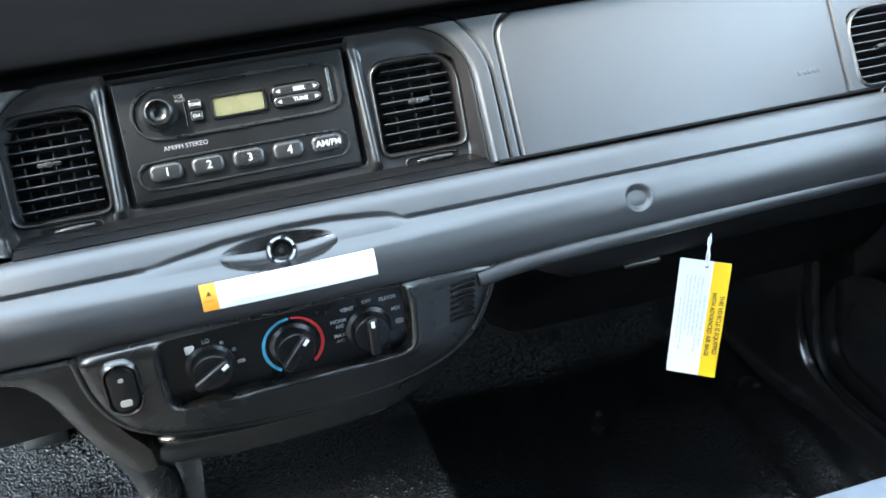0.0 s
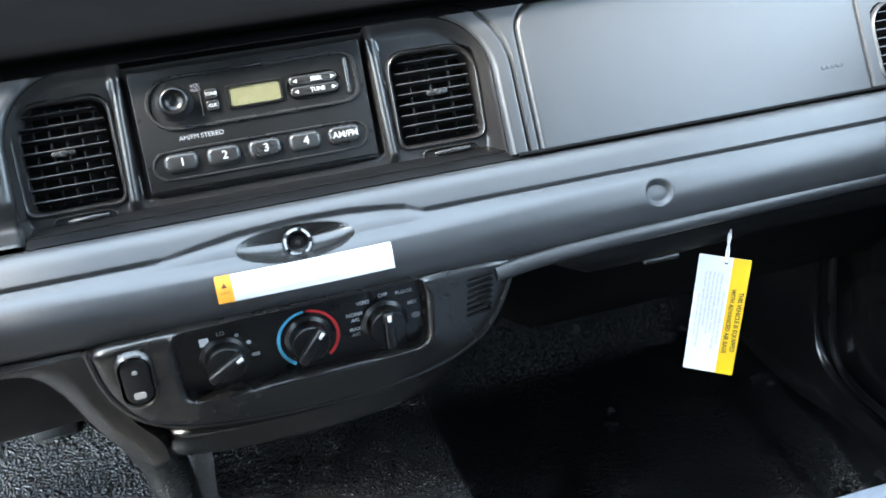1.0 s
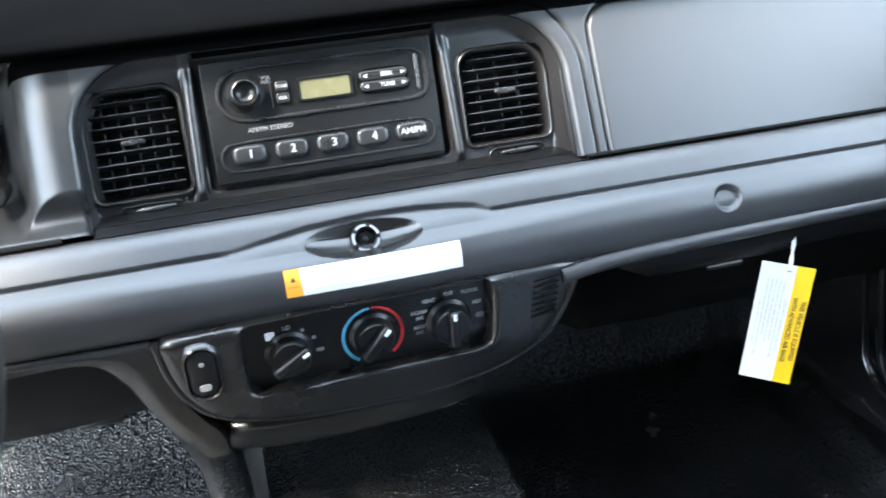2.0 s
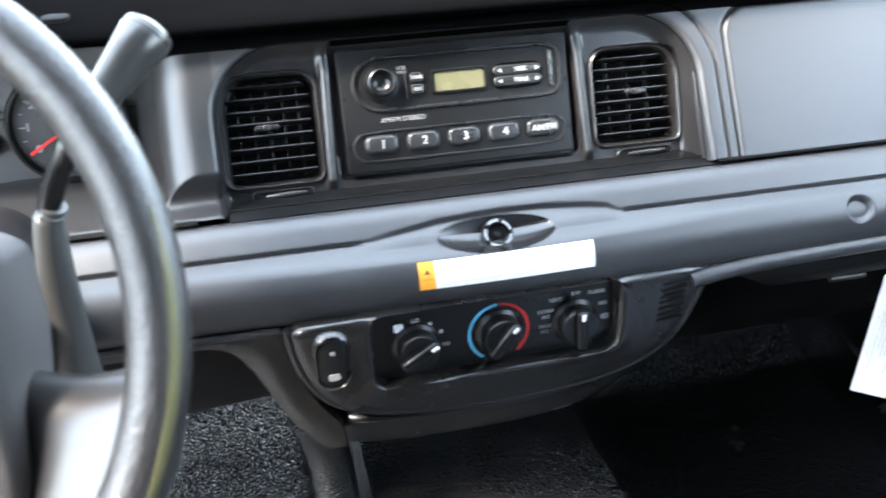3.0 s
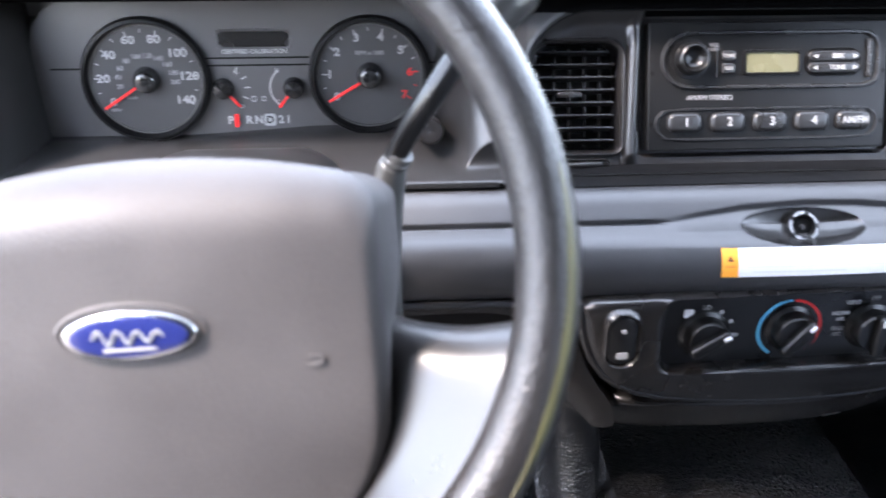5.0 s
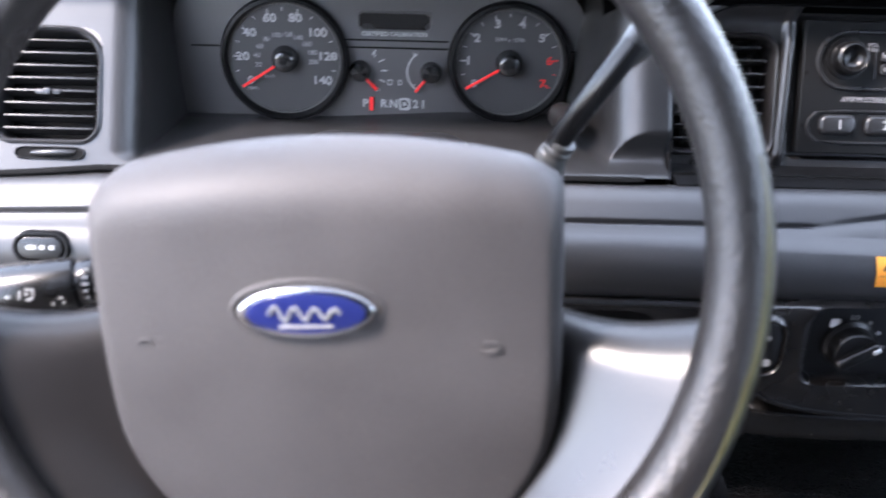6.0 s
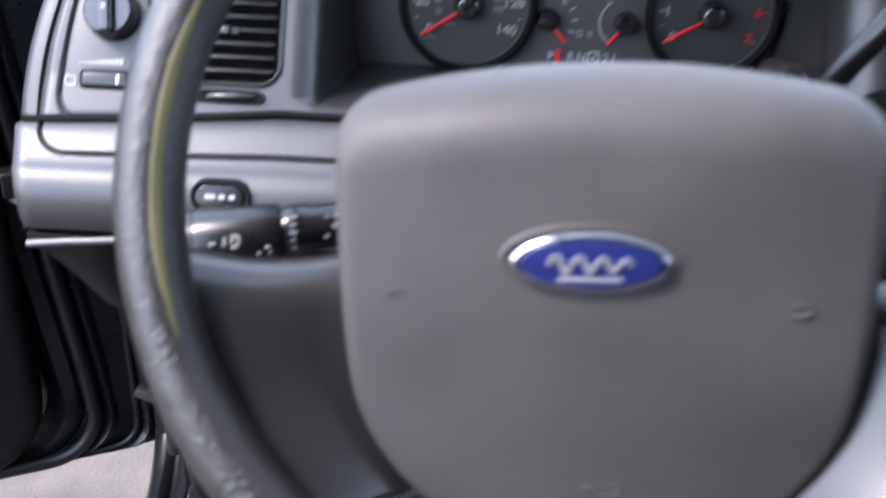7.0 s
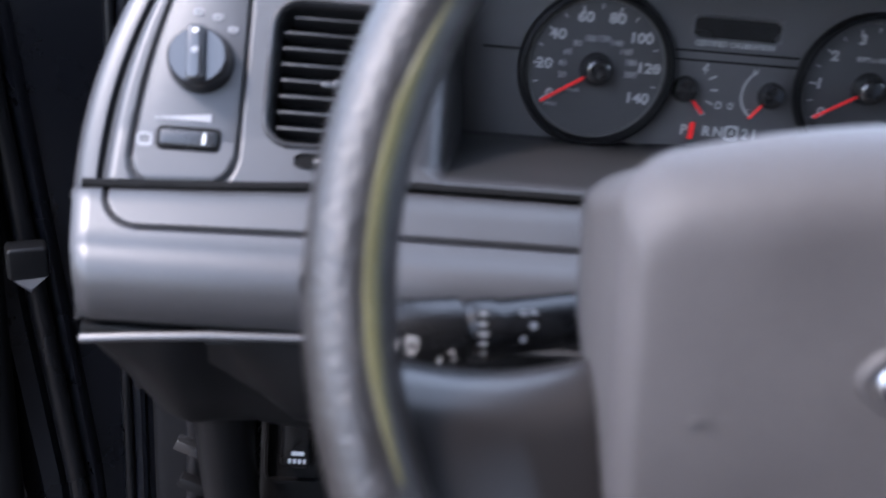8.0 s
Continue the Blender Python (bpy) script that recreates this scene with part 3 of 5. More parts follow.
def vent(u0, u1, v0, v1, face, depth, slats, cross, corner, tab, lift=0.0, lip=None):
    """An air vent: lip, black well, slats, cross blades and a thumb tab."""
    ob = thing("air_vent", "black slatted air vent set in the dashboard", "air vent", group="dashboard air vents")
    uc, vc = (u0 + u1) / 2, (v0 + v1) / 2
    loop = rrect(u1 - u0, v1 - v0, corner, 8, uc, vc)
    big = rrect(u1 - u0 + 0.010, v1 - v0 + 0.010, tuple(r + 0.005 for r in corner), 8, uc, vc)
    part("lip", ring(face, big, loop, ((0, lift - 0.0045), (0.1, lift - 0.0026), (0.3, lift - 0.0004), (0.55, lift + 0.0004), (0.8, lift - 0.0008), (0.95, lift - 0.0035), (1, lift - 0.008), (1, lift - depth)), 96), lip or M_BEZEL, ob)
    part("well", loft([[face(u, v, lift - depth) for u, v in loop], [face(u, v, lift - depth - 0.001) for u, v in loop]], True, True), M_HOLE, ob)
    for k in range(slats):
        v = v0 + (v1 - v0) * (k + 0.75) / (slats + 0.5)
        inset = 0.0035
        for r, (cu, cv) in zip(corner, ((u1, v0), (u1, v1), (u0, v1), (u0, v0))):
            if abs(v - cv) < r:
                inset = max(inset, r - math.sqrt(max(r * r - (r - abs(v - cv)) ** 2, 0)) + 0.0025)
        m = face.m(uc, v, lift - 0.0115) @ Matrix.Rotation(radians(-14), 4, "X")
        part("slat", block(m, (u1 - u0 - 2 * inset, 0.0013, 0.011), 0.0005, seg=2), M_SLAT, ob)
    for k in range(cross):
        u = u0 + (u1 - u0) * (k + 1) / (cross + 1)
        part("blade", block(face.m(u, vc, lift - 0.0205), (0.0012, v1 - v0 - 0.006, 0.006), 0.0003, seg=1), M_SLAT, ob)
    tu, tv = tab
    tb = part("thumb_tab", slab(face, rrect(0.019, 0.0042, 0.002, 4, tu, tv), lift - 0.010, lift - 0.0035, 0.001), M_SLAT, ob)
    part("tab_ridge", slab(face, rrect(0.006, 0.0052, 0.002, 4, tu, tv), lift - 0.004, lift - 0.001, 0.001), M_BUTTON, tb)
    # the closing wheel in its slot below
    uc += 0.004
    vs = v0 - 0.0105
    slot = rrect(0.048, 0.0075, 0.0036, 6, uc, vs)
    part("wheel_slot", slab(face, slot, lift - 0.008, lift - 0.0010), M_HOLE, ob)
    part("slot_rim", ring(face, rrect(0.051, 0.0105, 0.005, 6, uc, vs), slot, ((0, lift - 0.0045), (0.3, lift - 0.0004), (0.7, lift + 0.0002), (1, lift - 0.0015)), 64), lip or M_BEZEL, ob)
    part("thumb_wheel", tube([face(uc - 0.017, vs, lift - 0.004), face(uc - 0.01, vs, lift - 0.001), face(uc + 0.006, vs + 0.0003, lift + 0.0007), face(uc + 0.018, vs + 0.0006, lift - 0.001)], [0.0012, 0.0022, 0.0026, 0.0018], 10), M_BUTTON, ob)
    return ob


# ---------------------------------------------------------------- centre stack: bezel, vents and radio
u, v = np.meshgrid(np.linspace(-0.192, 0.213, 290), np.linspace(-0.004, 0.137, 100))
sd = sdbox(u, v, *RECESS)
vr = (v * SHELL.c - 0.032) / RADIO.c
near = np.minimum(*(sdbox(u, vr, (a + b) / 2, (c + d) / 2, (b - a) / 2, (d - c) / 2, 0.014) for a, b, c, d in (VENT_L, VENT_R)))
rise = 0.78 * (1 - np.sin(math.pi / 2 * np.clip((-0.0022 - sd) / 0.0115, 0, 1))) * np.clip((near - 0.003) / 0.004, 0, 1)
w = -recess_depth(v) * (1 - rise)
w -= recess_depth(v) * 0.5 * np.clip((sd + 0.0022) / 0.003, 0, 1)
vr = (-0.047 + v * SHELL.s - w * SHELL.c) * RADIO.s + (0.768 + v * SHELL.c + w * SHELL.s - 0.80) * RADIO.c
# the bezel dips round the radio
w -= 0.0075 * np.clip(1 - np.maximum(sdbox(u, vr, 0.006, 0.030, 0.0985, 0.053, 0.003), 0) / 0.003, 0, 1)
# a soft upright ridge on each side of the radio
for ur, half in ((-0.1005, 0.0052), (0.1128, 0.0052)):
    lean = ur + 0.012 * np.sign(ur) * np.clip(-(vr - 0.03) / 0.3, -0.2, 0.2)
    bump = np.clip(1 - ((u - lean) / half) ** 2, 0, 1) ** 0.6
    w += 0.0068 * bump * np.clip((vr + 0.032) / 0.006, 0, 1) * np.clip((0.088 - vr) / 0.03, 0, 1)
pts = np.stack([u, -0.047 + v * SHELL.s - w * SHELL.c, 0.768 + v * SHELL.c + w * SHELL.s], -1)
keep = outside(u, vr, (VENT_L, VENT_R)) & (sd[:-1, :-1] < 0.0)
part("centre_bezel", grid(pts, keep=keep), M_BEZEL, dash)
vent(*VENT_L, RADIO, 0.03, 8, 5, (0.006, 0.012, 0.022, 0.006), (-0.149, 0.023))
vent(*VENT_R, RADIO, 0.03, 8, 3, (0.006, 0.022, 0.012, 0.006), (0.163, 0.022))
# seam between the bezel and the shell
edge = rrect(2 * (RECESS[2] - 0.0028), 2 * (RECESS[3] - 0.0028), RECESS[4] - 0.0028, 14, RECESS[0], RECESS[1])
edge = edge[15:45]
edge = [(edge[0][0], 0.006)] + edge + [(edge[-1][0], 0.006)]
path = []
for (u0, v0), (u1, v1) in zip(edge, edge[1:]):
    for k in range(4):
        u, v = u0 + (u1 - u0) * k / 4, v0 + (v1 - v0) * k / 4
        path.append(SHELL(u, v, -0.25 * float(recess_depth(v))))
part("seam", tube(path, 0.0009, 8), M_HOLE, dash)
# shelf under the radio
bm = loft([[Vector((x, y, z)) for y, z in ((-0.006, 0.7685), (-0.038, 0.7690), (-0.0455, 0.7672), (-0.0455, 0.7655), (0.0, 0.765))] for x in np.linspace(-0.186, 0.222, 12)], True, True)
part("shelf", bm, M_DARK, dash)


def build_radio():
    r = thing("car_radio", "black AM/FM car radio with olive display", "radio")
    part("face_plate", slab(RADIO, rrect(0.190, 0.098, 0.002, 3, 0.006, 0.0275), -0.02, 0.002, 0.0008), M_RADIO, r)
    up = rrect(0.176, 0.045, (0.012, 0.014, 0.022, 0.022), 8, 0.008, 0.0475)
    part("upper_rim", ring(RADIO, up, rrect(0.168, 0.038, (0.009, 0.011, 0.019, 0.019), 8, 0.008, 0.0475), ((0, 0.0018), (0.3, 0.0042), (0.7, 0.0042), (1, 0.0022)), 96), M_BUTTON, r)
    low = rrect(0.180, 0.0255, 0.012, 8, 0.006, -0.0015)
    part("lower_rim", ring(RADIO, low, rrect(0.175, 0.0215, 0.0105, 8, 0.006, -0.0015), ((0, 0.0018), (0.3, 0.0036), (0.7, 0.0036), (1, 0.0022)), 96), M_BUTTON, r)
    for u, t in ((-0.0605, "1"), (-0.0262, "2"), (0.0078, "3"), (0.0415, "4"), (0.0748, "AM/FM")):
        btn = part("button", slab(RADIO, rrect(0.0275, 0.0155, 0.006, 6, u, 0.0), 0.001, 0.0062, 0.0035), M_BUTTON, r)
        words("marking", t, 0.0095 if len(t) == 1 else 0.0072, RADIO.m(u + 0.001, 0.0, 0.0065), M_NUM, btn, 0.0002)
    bm = lathe(RADIO.m(-0.0565, 0.0488, 0.002), [(0.0155, 0), (0.0155, 0.001), (0.0125, 0.0016), (0.0122, 0.010), (0.0112, 0.0125), (0.0098, 0.0132), (0.0092, 0.0127), (0.0082, 0.0096), (0.0060, 0.0074), (0.003, 0.0064), (0.0, 0.0062)], 40, cap1=False)
    part("volume_knob", bm, M_KNOB, r, "glossy cupped volume knob")
    words("marking", "VOL", 0.0042, RADIO.m(-0.038, 0.0590, 0.0026), M_GREYPRINT, r)
    words("marking", "PUSH", 0.0034, RADIO.m(-0.038, 0.0555, 0.0026), M_GREYPRINT, r)
    part("divider", slab(RADIO, rrect(0.001, 0.024, 0.0004, 2, -0.0355, 0.046), 0.002, 0.0034, 0.0003), M_BUTTON, r)
    for v, t in ((0.0506, "TONE"), (0.0412, "CLK")):
        btn = part("button", slab(RADIO, rrect(0.0105, 0.0085, 0.0022, 4, -0.0268, v), 0.001, 0.005, 0.0012), M_BUTTON, r)
        words("marking", t, 0.0036, RADIO.m(-0.0268, v, 0.0053), M_NUM, btn, 0.0001)
    disp = part("display_frame", ring(RADIO, rrect(0.047, 0.0195, 0.002, 4, 0.0085, 0.0455), rrect(0.0415, 0.0152, 0.001, 4, 0.0085, 0.0455), ((0, 0.0018), (0.2, 0.004), (0.7, 0.0042), (1, 0.0022)), 64), M_DARK, r)
    part("display", slab(RADIO, rrect(0.0415, 0.0152, 0.001, 3, 0.0085, 0.0455), 0.0018, 0.0025), M_LCD, disp)
    pill = rrect(0.046, 0.0215, 0.0095, 8, 0.0575, 0.0452)
    part("rocker_surround", ring(RADIO, pill, rrect(0.0425, 0.0185, 0.008, 8, 0.0575, 0.0452), ((0, 0.0018), (0.4, 0.0036), (1, 0.0024)), 64), M_DARK, r)
    part("end_ridge", slab(RADIO, rrect(0.0035, 0.030, 0.0016, 4, 0.0862, 0.048), 0.0015, 0.0052, 0.0016), M_BUTTON, r)
    for v, t in ((0.0495, "SEEK"), (0.0408, "TUNE")):
        btn = part("rocker", slab(RADIO, rrect(0.041, 0.0088, 0.0042, 6, 0.0575, v), 0.001, 0.0052, 0.0018), M_BUTTON, r)
        words("marking", t, 0.0048, RADIO.m(0.060, v, 0.0055), M_NUM, btn, 0.00015)
        for du, a in ((-0.0155, "<"), (0.0165, ">")):
            bm = bmesh.new()
            sgn = -1 if a == "<" else 1
            bm.faces.new([bm.verts.new(RADIO(0.0575 + du + sgn * x, v + y, 0.0056)) for x, y in ((-0.0018, -0.0018), (0.002, 0), (-0.0018, 0.0018))])
            part("arrow", bm, M_NUM, btn)
    words("marking", "AM/FM STEREO", 0.0054, RADIO.m(-0.0405, 0.0188, 0.0023), M_GREYPRINT, r)
    for u in (-0.0862, 0.0982):
        for v in (0.038, -0.001):
            part("pin_hole", lathe(RADIO.m(u, v, 0.0015), [(0.0016, 0), (0.0016, 0.0007)], 12), M_HOLE, r)
    return r


build_radio()


# ---------------------------------------------------------------- lighter socket and warning label
def build_lighter():
    ob = thing("lighter_socket", "round chrome-rimmed lighter socket in a hollow", "lighter socket")
    c = roll_point(0.016, S_LIGHT, -0.0085)
    z = Vector((0, -0.80, 0.60)).normalized()
    m = Matrix.Translation(c) @ z.to_track_quat("Z", "Y").to_matrix().to_4x4()
    part("rim", lathe(m, [(0.0125, -0.004), (0.0125, 0.004), (0.0115, 0.0056), (0.0086, 0.0058), (0.0078, 0.004), (0.0076, -0.004)], 40, cap0=False, cap1=False), M_GLOSS, ob)
    for k in range(5):
        lo, hi = [], []
        for q in range(9):
            a = radians(72 * k + 10 + 52 * q / 8)
            lo.append(m @ Vector((0.0092 * math.cos(a), 0.0092 * math.sin(a), 0.0060)))
            hi.append(m @ Vector((0.0112 * math.cos(a), 0.0112 * math.sin(a), 0.0058)))
        part("marking", loft([lo, hi], closed=False), M_GREYPRINT, ob)
    part("well", lathe(m, [(0.0079, -0.004), (0.0078, 0.001), (0.005, 0.002), (0.0, 0.0022)], 32), M_HOLE, ob)
    part("element", lathe(m, [(0.0022, 0.002), (0.002, 0.0032), (0.0, 0.0034)], 16), M_BEZEL, ob)


build_lighter()


def build_label():
    ob = thing("warning_label", "white paper warning label with orange end, stuck on the dash", "label")
    s0 = float(RS[np.argmin(np.abs(RQ[:, 1] - 0.7355) + 9 * (RQ[:, 0] > -0.075))])
    s1 = float(RS[np.argmin(np.abs(RQ[:, 1] - 0.7165) + 9 * (RQ[:, 0] > -0.075))])

    def patch(x0, x1, a, b, lift):
        ss = np.linspace(s0 + (s1 - s0) * a, s0 + (s1 - s0) * b, 8)
        bm = bmesh.new()
        pts = np.array([[tuple(roll_point(x, s, lift)) for x in np.linspace(x0, x1, 24)] for s in ss])
        return grid(pts, bm)

    part("card", patch(-0.0405, 0.0865, 0, 1, 0.0009), M_LABEL, ob)
    for a0, x0, x1 in ((0.22, -0.030, 0.078), (0.42, -0.034, 0.082), (0.62, -0.034, 0.079), (0.80, -0.030, 0.040)):
        part("text_bar", patch(x0, x1, a0, a0 + 0.05, 0.0011), M_FAINT, ob)
    part("warning_end", patch(-0.0530, -0.0406, 0, 1, 0.0009), M_ORANGE, ob, "orange end with a warning mark")
    bm = bmesh.new()
    bm.faces.new([bm.verts.new(roll_point(x, s0 + (s1 - s0) * q, 0.0012)) for x, q in ((-0.0492, 0.46), (-0.0444, 0.46), (-0.0468, 0.26))])
    part("warning_mark", bm, mat("brown_print", (0.10, 0.03, 0.008), 0.6), ob)
    part("mark", patch(-0.0510, -0.0430, 0.6, 0.66, 0.0012), mat("dull_orange_print", (0.6, 0.2, 0.03), 0.6), ob)


build_label()


# ---------------------------------------------------------------- heater pod
def build_pod():
    pod = thing("heater_panel", "dark heater control panel with three rotary knobs", "control panel")
    o = smooth_loop([(-0.157, 0.703), (-0.155, 0.694), (-0.152, 0.672), (-0.143, 0.648), (-0.125, 0.626), (-0.09, 0.612), (-0.02, 0.6045), (0.05, 0.6035),
                     (0.105, 0.609), (0.145, 0.623), (0.170, 0.646), (0.183, 0.674), (0.190, 0.694), (0.191, 0.703)], 2)
    inner = rrect(0.198, 0.064, (0.010, 0.004, 0.004, 0.010), 8, 0.0075, 0.6715)
    ctr = (0.009, 0.669)
    F = Face((0, -0.1005, 0), 0, 0, 2)
    part("shell", ring(F, o, inner, ((0, -0.06), (0, -0.008), (0.025, -0.0035), (0.07, -0.0005), (0.14, 0.001), (0.25, 0.002), (0.6, 0.004), (0.82, 0.0048), (0.87, 0.0056), (0.92, 0.0054), (0.96, 0.0038), (0.985, 0.0), (1, -0.010)), 160, ctr), M_POD, pod)
    rim = [(u, v) for u, v in o if v < 0.701]
    cut = max(range(len(rim)), key=lambda i: rim[i][0] + 4 * rim[i][1])
    rim = rim[cut + 1:] + rim[:cut + 1]
    part("edge_bead", tube([F(u, v, -0.0045) for u, v in rim], 0.0032, 10), M_POD, pod)
    part("control_plate", slab(F, rrect(0.201, 0.069, (0.010, 0.004, 0.004, 0.010), 8, 0.0075, 0.673), -0.014, -0.0085), M_GLOSS, pod)

    def knob(x, z, angle, name="knob"):
        m = F.m(x, z + 0.0025, -0.0085, angle)
        k = part(name, lathe(m, [(0.0195, 0), (0.0195, 0.002), (0.0165, 0.004), (0.0158, 0.012), (0.0145, 0.014), (0.0, 0.0145)], 40), M_KNOB, pod)
        g = block(m @ Matrix.Translation((0, 0, 0.0165)), (0.0085, 0.033, 0.009), 0.003, seg=3)
        part("grip", g, M_KNOB, k)
        part("pointer", block(m @ Matrix.Translation((0, 0.0125, 0.0212)), (0.003, 0.006, 0.0008), 0.0003, seg=1), M_PRINT, k)
        return k

    knob(-0.0575, 0.663, -60)
    knob(0.0105, 0.664, -40)
    knob(0.0745, 0.662, 0)
    # temperature arcs
    for a0, a1, mt in ((92, 238, M_BLUEPRINT), (88, -52, M_REDPRINT)):
        lo, hi = [], []
        for k in range(25):
            a = radians(a0 + (a1 - a0) * k / 24)
            wd = 0.0022 + 0.0008 * k / 24
            lo.append(F(0.0105 + (0.0245 - wd / 2) * math.cos(a), 0.6655 + (0.0245 - wd / 2) * math.sin(a), -0.0082))
            hi.append(F(0.0105 + (0.0245 + wd / 2) * math.cos(a), 0.6655 + (0.0245 + wd / 2) * math.sin(a), -0.0082))
        part("arc", loft([lo, hi], closed=False), mt, pod)
    for t, x, z, s in (("VENT", 0.0595, 0.6865, 0.0046), ("OFF", 0.0765, 0.6895, 0.0046), ("FLOOR", 0.0945, 0.6885, 0.0046), ("MIX", 0.1005, 0.677, 0.0046),
                       ("NORM", 0.0510, 0.6775, 0.0046), ("A/C", 0.0515, 0.6725, 0.0042), ("MAX", 0.0505, 0.664, 0.0046), ("A/C", 0.0505, 0.659, 0.0042),
                       ("LO", -0.056, 0.6885, 0.005)):
        words("marking", t, s, F.m(x - 0.001, z - 0.0010, -0.0082), M_NUM, pod, 0.00012)
    part("fan_symbol", slab(F, rrect(0.0075, 0.007, 0.0012, 3, -0.0705, 0.6830), -0.0086, -0.0081), M_PRINT, pod)
    for x, z, w in ((-0.045, 0.683, 0.003), (-0.0368, 0.6745, 0.0032), (-0.0325, 0.6625, 0.0055), (-0.0345, 0.6625, 0.0032)):
        part("mark", slab(F, rrect(w, 0.003, 0.0008, 3, x, z), -0.0086, -0.0081), M_NUM, pod)
    part("defrost_symbol", slab(F, rrect(0.0075, 0.005, 0.002, 3, 0.1015, 0.6635), -0.0086, -0.0081), M_GREYPRINT, pod)
    # speaker-like grille on the pod's right
    for k in range(7):
        x = 0.1555 + 0.001 * (k - 3) * -0.6
        g = slab(F, [(x - 0.0115, 0.6875 - 0.0055 * k + 0.002), (x + 0.0105, 0.6895 - 0.0055 * k + 0.002), (x + 0.0105, 0.6912 - 0.0055 * k + 0.002), (x - 0.0115, 0.6892 - 0.0055 * k + 0.002)], -0.002, 0.0046)
        part("grille_slot", g, M_HOLE, pod)
    # rocker switch in its raised rim
    S = Face((0, -0.1040, 0.0035), 0, 0, 2)
    sw = part("switch_rim", ring(S, rrect(0.030, 0.050, 0.013, 8, -0.1245, 0.668), rrect(0.022, 0.041, 0.0105, 8, -0.1245, 0.668), ((0, -0.001), (0.25, 0.004), (0.6, 0.0055), (1, 0.002)), 64), M_POD, pod)
    part("rocker", slab(S, rrect(0.022, 0.041, 0.0105, 8, -0.1245, 0.668), -0.002, 0.0042, 0.002, crown=0.001), M_GLOSS, sw)
    part("mark", slab(S, rrect(0.009, 0.0055, 0.002, 4, -0.1245, 0.6565), 0.004, 0.0057), M_NUM, sw)
    part("mark", slab(S, rrect(0.004, 0.003, 0.0012, 4, -0.1245, 0.677), 0.004, 0.0057), M_GREYPRINT, sw)
    # second lip below
    lip = smooth_line([(-0.124, -0.062, 0.588), (-0.112, -0.080, 0.591), (-0.05, -0.087, 0.5905), (0.05, -0.087, 0.592), (0.11, -0.084, 0.601), (0.145, -0.076, 0.619), (0.162, -0.063, 0.640), (0.168, -0.040, 0.655)], 3)
    prof = ((0.030, 0.010), (0.006, 0.0065), (0.001, 0.0035), (0.0, 0.0005), (0.001, -0.002), (0.004, -0.0038), (0.007, -0.007), (0.011, -0.016), (0.016, -0.028), (0.024, -0.036), (0.045, -0.044), (0.11, -0.070))
    part("lower_trim", loft([[Vector((x * (1 - 0.4 * dy), y + dy, z + dz)) for x, y, z in lip] for dy, dz in prof], closed=False), M_POD, pod)
    return pod


build_pod()

# ---------------------------------------------------------------- instrument cluster
CL = Face((0, 0.066, 0), 0)


